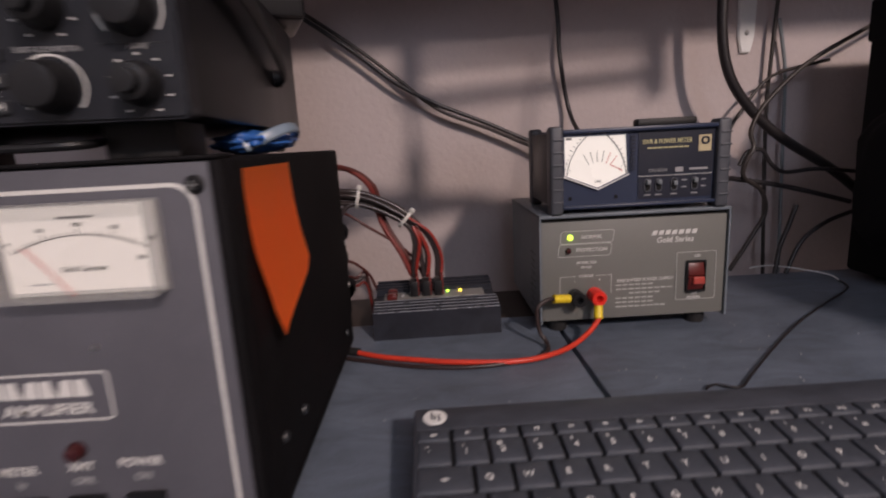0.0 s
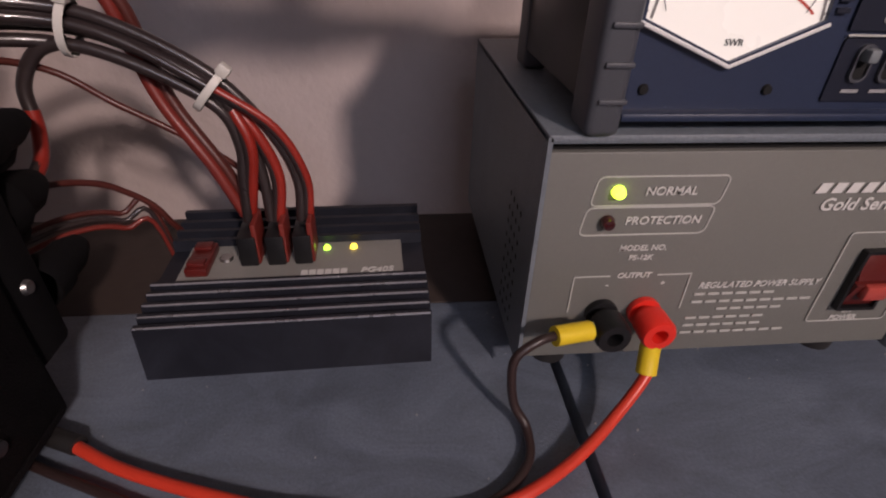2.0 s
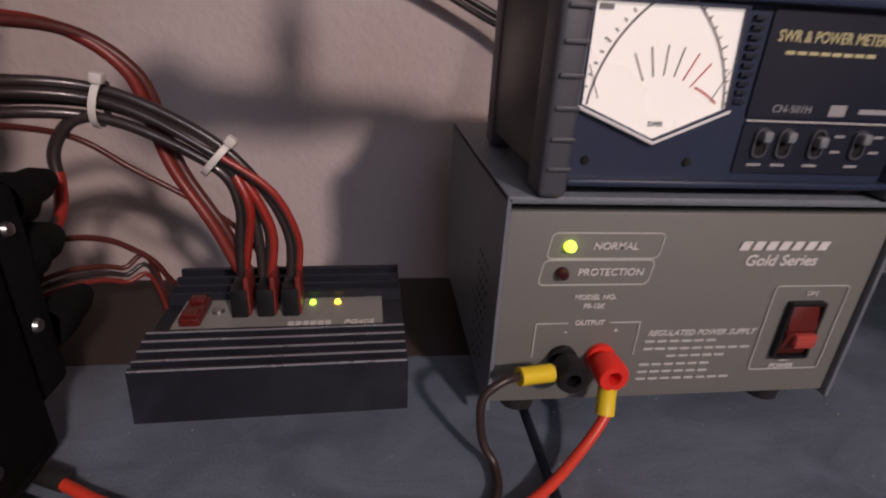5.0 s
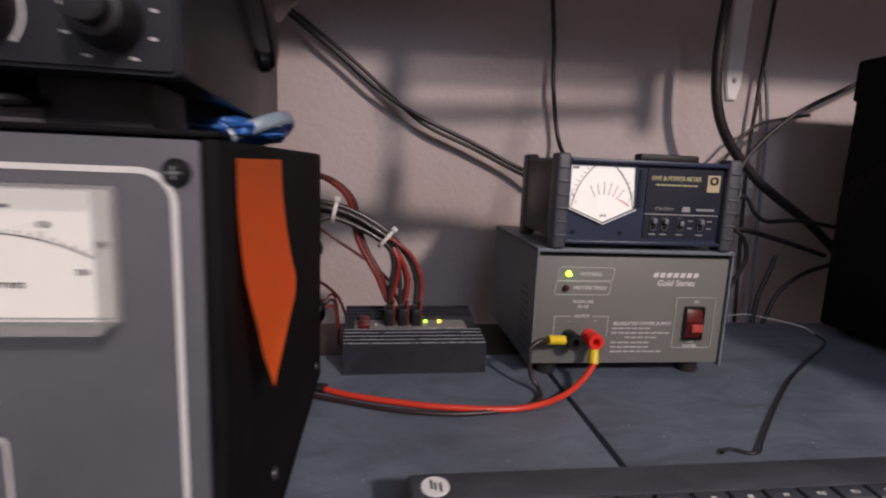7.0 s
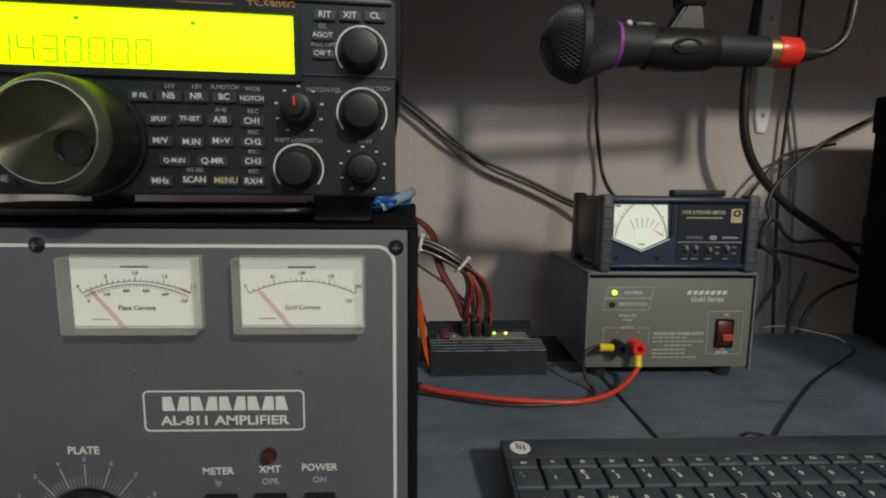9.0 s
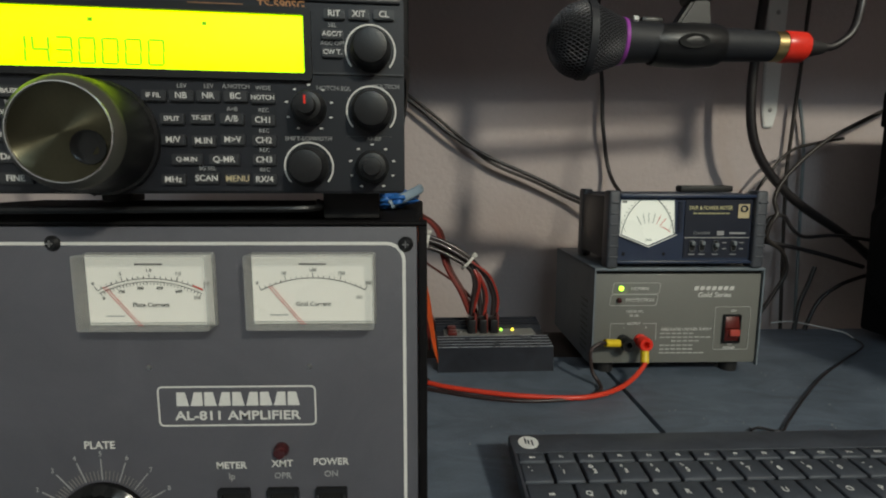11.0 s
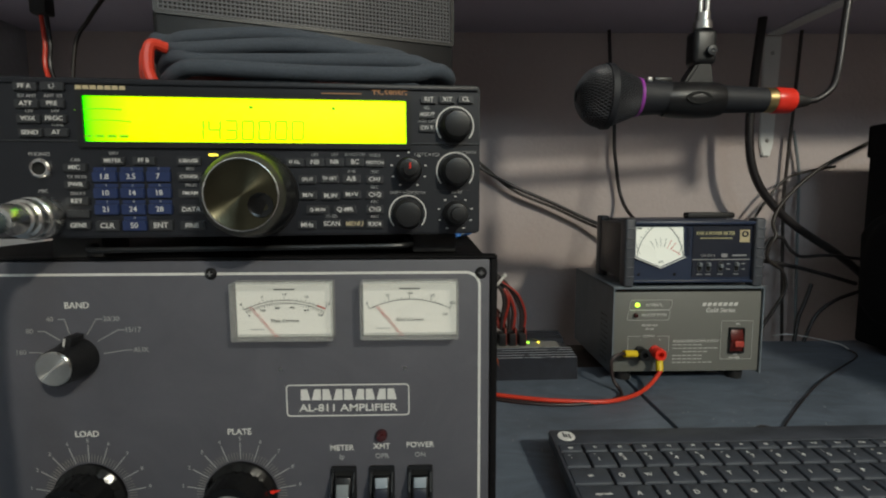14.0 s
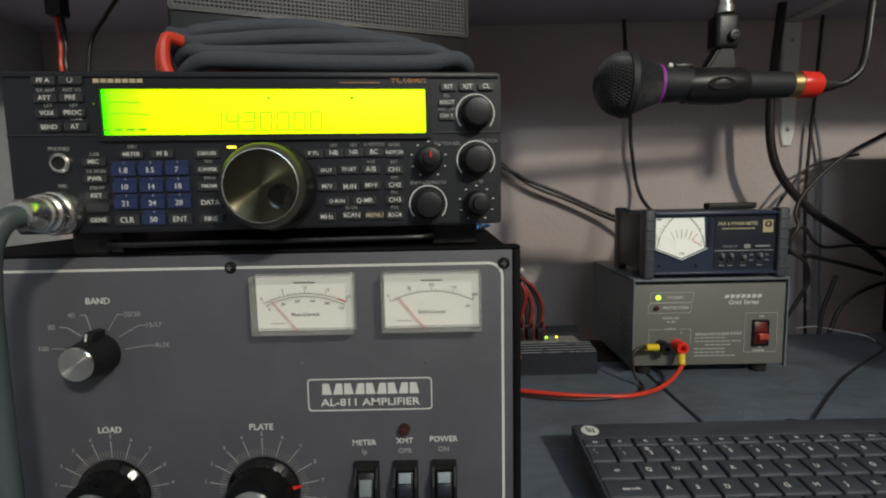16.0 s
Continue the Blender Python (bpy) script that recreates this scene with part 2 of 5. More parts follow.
TO_FRONT = Matrix.Rotation(radians(90), 4, "X")   # a flat shape in x, y turned to face the viewer


def lathe(profile, seg=32, axis="-Y", at=(0, 0, 0)):
    """A body of revolution; the profile is (radius, height along the axis)."""
    bm = bmesh.new()
    rings = []
    for r, h in profile:
        if r < 1e-6:
            rings.append([bm.verts.new((0, 0, h))])
        else:
            rings.append([bm.verts.new((r * math.cos(2 * math.pi * i / seg), r * math.sin(2 * math.pi * i / seg), h)) for i in range(seg)])
    for a, b in zip(rings, rings[1:]):
        for i in range(seg):
            j = (i + 1) % seg
            if len(a) == 1 and len(b) > 1:
                bm.faces.new((a[0], b[j], b[i]))
            elif len(b) == 1 and len(a) > 1:
                bm.faces.new((a[i], a[j], b[0]))
            elif len(a) > 1:
                bm.faces.new((a[i], a[j], b[j], b[i]))
    bmesh.ops.recalc_face_normals(bm, faces=bm.faces)
    turn = {"Z": Matrix.Identity(4), "-Y": Matrix.Rotation(radians(90), 4, "X"), "X": Matrix.Rotation(radians(90), 4, "Y"), "Y": Matrix.Rotation(radians(-90), 4, "X")}[axis]
    bmesh.ops.transform(bm, matrix=Matrix.Translation(at) @ turn, verts=bm.verts)
    return bm


def smooth_line(points, steps=8):
    """Catmull-Rom through the points."""
    p = [np.array(q, float) for q in points]
    p = [2 * p[0] - p[1]] + p + [2 * p[-1] - p[-2]]
    out = []
    for i in range(1, len(p) - 2):
        for k in range(steps):
            t = k / steps
            out.append(0.5 * (2 * p[i] + (p[i + 1] - p[i - 1]) * t + (2 * p[i - 1] - 5 * p[i] + 4 * p[i + 1] - p[i + 2]) * t * t + (3 * p[i] - p[i - 1] - 3 * p[i + 1] + p[i + 2]) * t ** 3))
    return out + [p[-2]]


def tube(points, r, sides=10, steps=8, flat=1.0):
    line = smooth_line(points, steps)
    bm = bmesh.new()
    up = np.array((0.13, 0.31, 0.94))
    rings = []
    for i, q in enumerate(line):
        d = line[min(i + 1, len(line) - 1)] - line[max(i - 1, 0)]
        d = d / (np.linalg.norm(d) + 1e-9)
        up = up - d * up.dot(d)
        up = up / (np.linalg.norm(up) + 1e-9)
        side = np.cross(d, up)
        rings.append([bm.verts.new(q + r * (math.cos(a) * side * flat + math.sin(a) * up)) for a in (2 * math.pi * k / sides for k in range(sides))])
    for a, b in zip(rings, rings[1:]):
        for k in range(sides):
            bm.faces.new((a[k], a[(k + 1) % sides], b[(k + 1) % sides], b[k]))
    bm.faces.new(rings[0][::-1])
    bm.faces.new(rings[-1])
    bmesh.ops.recalc_face_normals(bm, faces=bm.faces)
    return bm


def lettering(words, size, at=(0, 0, 0), align="CENTER", wide=1.0, slant=0.0, thick=0.0, depth=0.00015):
    """Raised print that faces the viewer; at is the middle of its height."""
    c = bpy.data.curves.new("words", "FONT")
    c.body, c.size, c.align_x, c.align_y = words, size, align, "CENTER"
    c.extrude, c.offset, c.shear, c.resolution_u = depth, thick, slant, 3
    o = bpy.data.objects.new("words", c)
    me = bpy.data.meshes.new_from_object(o)
    bm = bmesh.new()
    bm.from_mesh(me)
    bpy.data.objects.remove(o)
    bpy.data.curves.remove(c)
    bpy.data.meshes.remove(me)
    return moved(bm, Matrix.Translation(at) @ TO_FRONT @ Matrix.Diagonal((wide, 1, 1, 1)))


def bar(x, z, w, h, y=-0.0002, d=0.0003):
    return box(w, d, h, (x, y, z))


def rounded(x0, x1, z0, z1, r, n=6):
    out = []
    for cx, cz, a0 in ((x1 - r, z1 - r, 0), (x0 + r, z1 - r, 90), (x0 + r, z0 + r, 180), (x1 - r, z0 + r, 270)):
        out += [(cx + r * math.cos(radians(a0 + 90 * i / n)), cz + r * math.sin(radians(a0 + 90 * i / n))) for i in range(n + 1)]
    return out


def prism(outline, y0, y1, bevel=0.0):
    """The outline in x, z pushed from y0 to y1."""
    bm = bmesh.new()
    a = [bm.verts.new((x, y0, z)) for x, z in outline]
    b = [bm.verts.new((x, y1, z)) for x, z in outline]
    n = len(a)
    bm.faces.new(a)
    bm.faces.new(b[::-1])
    for i in range(n):
        bm.faces.new((a[i], b[i], b[(i + 1) % n], a[(i + 1) % n]))
    bmesh.ops.recalc_face_normals(bm, faces=bm.faces)
    if bevel:
        bmesh.ops.bevel(bm, geom=[e for e in bm.edges if abs(e.verts[0].co.y - y0) < 1e-7 and abs(e.verts[1].co.y - y0) < 1e-7], offset=bevel, segments=2, affect="EDGES")
    return bm


def ring(outline, inner, y0, y1):
    """A frame between two outlines with the same number of corners."""
    bm = bmesh.new()
    v = [[bm.verts.new((x, y, z)) for x, z in o] for o, y in ((outline, y0), (inner, y0), (inner, y1), (outline, y1))]
    n = len(outline)
    for k in range(4):
        a, b = v[k], v[(k + 1) % 4]
        for i in range(n):
            bm.faces.new((a[i], a[(i + 1) % n], b[(i + 1) % n], b[i]))
    bmesh.ops.recalc_face_normals(bm, faces=bm.faces)
    return bm


def outline_box(x0, x1, z0, z1, r, w, y=-0.0003):
    return ring(rounded(x0, x1, z0, z1, r), rounded(x0 + w, x1 - w, z0 + w, z1 - w, max(r - w, 0.0002)), y, y + 0.0003)


def finish(bm, angle=35):
    sharp = radians(angle)
    for f in bm.faces:
        f.smooth = True
    for e in bm.edges:
        if len(e.link_faces) == 2 and e.calc_face_angle(0) > sharp:
            e.smooth = False


def mesh_of(name, bm, material):
    finish(bm)
    me = bpy.data.meshes.new(name)
    bm.to_mesh(me)
    bm.free()
    me.materials.append(material)
    return me


def part(name, bm, material, parent=None, label="", at=None):
    ob = new(name, mesh_of(name, bm, material))
    ob.parent = parent
    if at is not None:
        ob.location = at
    return tagged(ob, label)


def thing(name, m, label, category, group="", kind=""):
    ob = new(name)
    ob.empty_display_size = 0.02
    ob.matrix_world = m
    return tagged(ob, label, category, group, kind)


def solo(name, bm, material, label, category, group="", kind=""):
    return tagged(new(name, mesh_of(name, bm, material)), label, category, group, kind)


# ---- structure ----
TOP = 0.75          # desk top
BACK = 0.685        # face of the wall behind the desk
WEST = -0.69
solo("floor", span(WEST - 0.1, 2.4, -3.1, BACK + 0.1, -0.1, 0), CARPET, "dark carpeted floor under the desks", "floor", kind="structure")
solo("ceiling", span(WEST - 0.1, 2.4, -3.1, BACK + 0.1, 2.4, 2.5), CEIL, "plain painted ceiling", "ceiling", kind="structure")
solo("wall_north", span(WEST, 2.3, BACK, BACK + 0.1, 0, 2.4), WALL, "beige orange-peel plaster wall behind the desk", "wall", kind="structure")
solo("wall_west", span(WEST - 0.1, WEST, -3.1, BACK + 0.1, 0, 2.4), SIDEWALL, "grey rough plaster side wall", "wall", kind="structure")
solo("wall_east", span(2.3, 2.4, -3.1, BACK + 0.1, 0, 2.4), WALL, "plain beige plaster wall", "wall", kind="structure")
solo("wall_south", span(WEST, 2.3, -3.1, -3.0, 0, 2.4), WALL, "plain beige plaster wall", "wall", kind="structure")


def desk(x0, x1, y1, label):
    d = thing("desk", pose((x0 + x1) / 2, 0, 0), label, "desk", "desks side by side")
    w = (x1 - x0) / 2
    part("desktop", span(-w, w, -0.20, y1, TOP - 0.028, TOP, 0.0015), DESK, d)
    for lx in (-w + 0.04, w - 0.04):
        part("leg", span(lx - 0.025, lx + 0.025, -0.14, y1 - 0.04, 0, TOP - 0.0285, 0.003), DESKEDGE, d)
    return d


desk(-0.685, 0.1325, 0.502, "dark grey laminate desk, dusty top")
desk(0.1365, 1.25, 0.605, "dark grey laminate desk, dusty top, butted against the other")

solo("back_strip", span(-0.685, 0.1325, 0.5026, 0.597, TOP - 0.030, TOP - 0.0005, 0.001), STRIP, "dark brown wooden strip behind the grey desk", "wooden strip")

shelf = thing("shelf", pose(0.4, 0.42, 1.207), "grey wall shelf on a metal bracket above the desk", "shelf")
part("board", span(-1.087, 0.75, -0.062, 0.265, 0, 0.02, 0.0015), SHELF, shelf)


def bracket(x):
    b = thing("shelf_bracket", pose(x, BACK, 1.022), "pale grey pressed-steel shelf bracket screwed to the wall", "bracket")
    arm = [(-0.0105, 0.020), (-0.0060, 0.0), (0.0060, 0.0), (0.0105, 0.020), (0.0135, 0.1805), (-0.0135, 0.1805)]
    part("upright", prism(arm, -0.0045, -0.0005, 0.0012), PALEGREY, b)
    part("arm", span(-0.0105, 0.0105, -0.28, -0.005, 0.181, 0.1845, 0.001), PALEGREY, b)
    for z in (0.024, 0.155):
        part("screw", lathe([(0, 0.0015), (0.002, 0.0012), (0.0032, 0)], 14, "-Y", (0, -0.0045, z)), STEEL, b)


bracket(0.430)


# ---- amplifier ----
def scale_marks(cx, cz, r, a0, a1, n, long=0.002, short=0.0012, every=5, w=0.00025, y=-0.0004):
    out = []
    for i in range(n + 1):
        a = radians(a0 + (a1 - a0) * i / n)
        ln = long if i % every == 0 else short
        m = Matrix.Translation((cx + (r + ln / 2) * math.cos(a), y, cz + (r + ln / 2) * math.sin(a))) @ Matrix.Rotation(-a, 4, "Y")
        out.append(moved(box(ln, 0.0002, w), m))
    return join(*out)


def arc(cx, cz, r, a0, a1, w, y=-0.0004, n=24, d=0.0002):
    bm = bmesh.new()
    rows = []
    for i in range(n + 1):
        a = radians(a0 + (a1 - a0) * i / n)
        rows.append([bm.verts.new((cx + q * math.cos(a), y, cz + q * math.sin(a))) for q in (r - w / 2, r + w / 2)])
    for a, b in zip(rows, rows[1:]):
        bm.faces.new((a[0], a[1], b[1], b[0]))
    return bm


def panel_meter(x0, x1, z0, z1, title, marks, upper, red, parent):
    """A moving-coil meter: card, printed scale, needle, rear frame and clear cover."""
    cx = (x0 + x1) / 2
    body = part("meter", span(x0, x1, -0.0015, 0.012, z0, z1, 0.001), FRAME, parent, "white-faced panel meter with a red needle")
    part("card", span(x0 + 0.0010, x1 - 0.0010, -0.0022, -0.0016, z0 + 0.0009, z1 - 0.0009), AMPCARD, body)
    w, h, y = x1 - x0, z1 - z0, -0.0024
    r = 0.051
    zc = z0 + 0.66 * h - r
    part("scale", join(arc(cx, zc, r, 117, 63, 0.00034, y), scale_marks(cx, zc, r, 117, 63, 20, 0.0022, 0.0012, 5, 0.00026, y)), INK, body)
    if red:
        part("red_band", arc(cx, zc, r + 0.0004, 68.5, 63, 0.0008, y - 0.0001), REDINK, body)
        part("lower_scale", join(arc(cx, zc, r - 0.0014, 117, 63, 0.00032, y), scale_marks(cx, zc, r - 0.0028, 116, 63, 30, 0.0013, 0.0013, 5, 0.00022, y)), INK, body)
    for i, word in enumerate(marks):
        a = radians(117 - 54 * i / (len(marks) - 1))
        q = r + 0.0036
        part("figure", lettering(word, 0.0022, (cx + q * math.cos(a), y, zc + q * math.sin(a))), INK, body)
    for i, word in enumerate(upper):
        a = radians(116 - 52 * i / (len(upper) - 1))
        q = r - 0.0042
        part("figure", lettering(word, 0.0020, (cx + q * math.cos(a), y, zc + q * math.sin(a))), INK, body)
    part("title", lettering(title, 0.0029, (cx, y, z0 + 0.30 * h)), INK, body)
    part("fine_print", bar(x0 + 0.22 * w, z0 + 0.15 * h, 0.008, 0.0004, y), DIM, body)
    part("fine_print", bar(cx, z1 - 0.0050, 0.012, 0.0008, y), DIALINK, body)
    for off in (0.0, 0.0013):
        start, end = Vector((x0 + 0.150 * w + off, -0.0032, z0 + 0.55 * h)), Vector((x0 + 0.405 * w + off, -0.0032, z0 + 0.02 * h))
        part("needle", tube([start, (start + end) / 2, end], 0.00014, 6, 2), REDINK, body)
    part("cover_edge", bar(cx, z0 + 0.0020, w - 0.002, 0.0003, -0.0030), DIM, body)
    lip = ring(rounded(x0, x1, z0, z1, 0.001), rounded(x0 + 0.0008, x1 - 0.0008, z0 + 0.0007, z1 - 0.0007, 0.0005), -0.0100, -0.0015)
    part("cover_rim", lip, RIMCLEAR, body, "clear moulded cover rim")
    part("cover_pane", span(x0 + 0.0009, x1 - 0.0009, -0.0100, -0.0094, z0 + 0.0008, z1 - 0.0008), PANECLEAR, body, "clear cover pane")


def dial(cx, cz, parent, pointer):
    """A printed 0 to 10 half-circle with a fluted knob in it."""
    ticks = [mesh_of("dial_mark", box(ln, 0.0003, w), ink) for ln, w, ink in ((0.0105, 0.00055, DIM), (0.0045, 0.00028, DIALINK))]
    for i in range(51):
        a = radians(190 - 200 * i / 50)
        ln = 0.0105 if i % 5 == 0 else 0.0045
        tick = new("dial_mark", ticks[0 if i % 5 == 0 else 1])
        tick.parent = parent
        tick.matrix_local = Matrix.Translation((cx + (0.0225 + ln / 2) * math.cos(a), -0.0003, cz + (0.0225 + ln / 2) * math.sin(a))) @ Matrix.Rotation(-a, 4, "Y")
    for i in range(11):
        a = radians(190 - 20 * i)
        part("dial_figure", lettering(str(i), 0.0034, (cx + 0.0355 * math.cos(a), -0.0003, cz + 0.0355 * math.sin(a))), DIM, parent)
    prof = [(0.0215, 0.0005), (0.0215, 0.003), (0.0205, 0.004), (0.0185, 0.006), (0.0178, 0.020), (0.0168, 0.0215), (0, 0.0215)]
    knob = lathe(prof, 72, "-Y", (cx, 0, cz))
    c = Vector((cx, 0, cz))
    ring_verts = [v for v in knob.verts if v.co.y < -0.0055 and v.co.y > -0.0205]
    for i, v in enumerate(ring_verts):
        if i % 3 == 0:
            d = v.co - Vector((cx, v.co.y, cz))
            v.co -= d * 0.05
    k = part("tuning_knob", knob, GLOSSBLACK, parent, "large fluted black knob with a silver cap")
    part("cap", lathe([(0.0125, 0.0205), (0.0125, 0.0222), (0.0115, 0.0226), (0, 0.0226)], 40, "-Y"), SILVER, k, at=(cx, 0, cz))
    if pointer is not None:
        a = radians(pointer)
        mark = prism([(0.0185, -0.0012), (0.0250, 0), (0.0185, 0.0012)], -0.0052, -0.0042)
        part("pointer", moved(mark, Matrix.Translation((cx, 0, cz)) @ Matrix.Rotation(-a, 4, "Y")), REDCAP, k, "small red pointer")


def rocker(cx, cz, parent, lit):
    s = part("rocker_switch", ring(rounded(cx - 0.0075, cx + 0.0075, cz - 0.016, cz + 0.016, 0.001), rounded(cx - 0.0055, cx + 0.0055, cz - 0.014, cz + 0.014, 0.0006), -0.0022, 0.001), BLACK, parent)
    for q in (-1, 1):
        part("cheek", prism([(0, 0.0135), (0.0075, 0.004), (0.0075, -0.004), (0, -0.0135)], -0.0006, 0.0006), BLACK, s).matrix_local = Matrix.Translation((cx + q * 0.0063, -0.0015, cz)) @ Matrix.Rotation(radians(-90), 4, "Z")
    part("well", span(cx - 0.0056, cx + 0.0056, -0.0006, 0.0008, cz - 0.0142, cz + 0.0142), HOLE, s)
    part("paddle", moved(box(0.0098, 0.0075, 0.015, (0, 0, 0), 0.0012), Matrix.Translation((cx, -0.0035, cz + 0.003)) @ Matrix.Rotation(radians(-16), 4, "X")), BLACK, s)
    tilt = Matrix.Translation((cx, -0.0035, cz + 0.003)) @ Matrix.Rotation(radians(-16), 4, "X")
    if lit:
        part("paddle_face", moved(box(0.0072, 0.001, 0.0058, (0, -0.0042, 0.0042), 0.0003), tilt), SWITCHFACE, s, "pale blue-grey switch face")
        part("paddle_dark", moved(box(0.0072, 0.001, 0.0060, (0, -0.0041, -0.0022), 0.0003), tilt), NAVYDARK, s, "dark lower switch face")
    else:
        part("paddle_face", moved(box(0.0072, 0.001, 0.0095, (0, -0.0042, -0.0010), 0.0003), tilt), GREYCABLE, s, "grey switch face")


AMP_X, AMP_Y = -0.2173, 0.181
amp = thing("amplifier", pose(AMP_X, AMP_Y, TOP), "large charcoal radio amplifier with two meters, on the desk", "amplifier")
HT, HW, HL, DP = 0.1785, 0.1600, 0.188, 0.253
FW = 0.1652           # edge of the case lip round the front panel
part("case", span(-HL, HW, 0.006, DP, 0.012, HT, 0.0025, 3), CASE, amp)
part("front_panel", span(-HL + 0.0005, 0.1608, 0, 0.0062, 0.0125, HT - 0.0008, 0.0012), PANEL, amp)
part("top_lip", span(-HL, FW, -0.0012, 0.012, HT - 0.0004, HT + 0.0012, 0.0008), CASE, amp)
part("side_lip", span(0.1612, FW, -0.0006, 0.012, 0.012, HT - 0.0006, 0.0008), CASE, amp)
part("side_flange", span(HW - 0.0008, HW + 0.0006, 0.004, DP - 0.004, 0.014, 0.0165), CASE, amp)
part("border_line", ring(rounded(-0.1820, 0.1555, 0.02, 0.1707, 0.0085), rounded(-0.1805, 0.1540, 0.0215, 0.1692, 0.0072), -0.0003, 0), WHITE, amp, "thin white border line")
for fx in (-0.13, 0.13):
    for fy in (0.03, 0.215):
        part("foot", lathe([(0.011, 0), (0.0125, 0.0125)], 20, "Z", (fx, fy, 0)), RUBBER, amp)
for sx, sz in ((-0.182, 0.1697), (0, 0.1702), (0.1556, 0.1697)):
    s = part("panel_screw", lathe([(0.0034, 0), (0.0034, 0.0008), (0.0022, 0.0022), (0, 0.0026)], 18, "-Y", (sx, 0, sz)), BLACK, amp)
    part("slot", join(box(0.003, 0.0008, 0.0006, (sx, -0.0024, sz)), box(0.0006, 0.0008, 0.003, (sx, -0.0024, sz))), STEEL, s)
panel_meter(0.0134, 0.0704, 0.1325, 0.1660, "Plate Current", ("0", ".5", "1.0", "1.5", "2.0"), ("0", "150", "300", "450", "600", "750"), True, amp)
panel_meter(0.0862, 0.1420, 0.1328, 0.1660, "Grid Current", ("0", "50", "100", "150", "200"), ("", "", "250"), False, amp)
part("nameplate_border", outline_box(0.0402, 0.1132, 0.0838, 0.1034, 0.0024, 0.0007), WHITE, amp)
# maker's mark as a row of plain blocks
for i in range(9):
    x = 0.0516 + i * 0.0064
    part("maker_block", prism([(x - 0.0028, 0.0938), (x - 0.0010, 0.1004), (x + 0.0026, 0.1004), (x + 0.0028, 0.0938)] if i % 2 else [(x - 0.0028, 0.0938), (x - 0.0026, 0.1004), (x + 0.0012, 0.1004), (x + 0.0028, 0.0938)], -0.0003, 0), WHITE, amp)
part("model_print", lettering("AL-811 AMPLIFIER", 0.0061, (0.0768, -0.0002, 0.0888), thick=0.00010, wide=1.22), WHITE, amp)
for word, x, z, size in (("BAND", -0.0777, 0.152, 0.0052), ("LOAD", -0.0777, 0.0745, 0.0052), ("PLATE", 0.0118, 0.0747, 0.0052), ("METER", 0.0723, 0.0638, 0.0048), ("Ip", 0.0723, 0.0582, 0.0042),
                         ("XMT", 0.0963, 0.0645, 0.0048), ("OPR", 0.0963, 0.0583, 0.0042), ("POWER", 0.1193, 0.0652, 0.0048), ("ON", 0.1193, 0.0590, 0.0042)):
    part("legend", lettering(word, size, (x, -0.0002, z), thick=0.00005), WHITE if size > 0.0045 else DIM, amp)
lines = []
BX, BZ = -0.0785, 0.1215
for word, x, z, ang, away in (("160", -0.1117, 0.1245, 172, 1), ("80", -0.1057, 0.1370, 135, 1), ("40", -0.0937, 0.1440, 108, 1), ("20/30", -0.0587, 0.1440, 68, -1), ("15/17", -0.0467, 0.1375, 40, -1), ("AUX", -0.0427, 0.1255, 8, -1)):
    part("band_figure", lettering(word, 0.0042, (x, -0.0002, z)), DIM, amp)
    a = radians(ang)
    p, q = Vector((BX + 0.0145 * math.cos(a), -0.0002, BZ + 0.0145 * math.sin(a))), Vector((x + away * 0.0085, -0.0002, z))
    e = Vector((x + away * 0.0048, -0.0002, z))
    lines += [tube([p, (p + q) / 2, q], 0.0003, 6, 2), tube([q, (q + e) / 2, e], 0.0003, 6, 2)]
part("band_lines", join(*lines), DIM, amp)
band = part("band_knob", lathe([(0.0118, 0.0005), (0.0118, 0.006), (0.0108, 0.008), (0.0102, 0.020), (0, 0.020)], 40, "-Y", (BX, 0, BZ)), BLACK, amp, "black pointer knob with a brushed silver cap")
part("pointer", moved(span(-0.0022, 0.0022, -0.013, -0.002, 0.006, 0.0155, 0.0006), Matrix.Translation((BX, 0, BZ)) @ Matrix.Rotation(radians(12), 4, "Y")), BLACK, band)
part("pointer_line", moved(span(-0.0004, 0.0004, -0.0136, -0.0128, 0.006, 0.015), Matrix.Translation((BX - 0.0012, 0, BZ)) @ Matrix.Rotation(radians(12), 4, "Y")), WHITE, band)
part("cap", lathe([(0.0096, 0.0195), (0.0096, 0.0208), (0.009, 0.0213), (0, 0.0213)], 40, "-Y"), SILVER, band, at=(BX, 0, BZ))
part("cap_line", moved(box(0.0185, 0.0004, 0.0005), Matrix.Translation((BX, -0.0214, BZ)) @ Matrix.Rotation(radians(-42), 4, "Y")), DIM, band)
dial(-0.0777, 0.035, amp, None)
dial(0.0118, 0.035, amp, 12)
for x in (0.0733, 0.0963, 0.1193):
    rocker(x, 0.0365, amp, x > 0.08)
led = part("transmit_lamp", lathe([(0.0036, 0), (0.0036, 0.002), (0.0026, 0.0042), (0, 0.005)], 20, "-Y", (0.0963, 0, 0.0718)), REDLED, amp, "unlit dark red lens")
for x, z in ((0.0375, 0.1125), (0.1105, 0.1125)):
    part("rivet", lathe([(0.0013, 0), (0.0009, 0.0008), (0, 0.001)], 12, "-Y", (x, 0, z)), STEEL, amp)
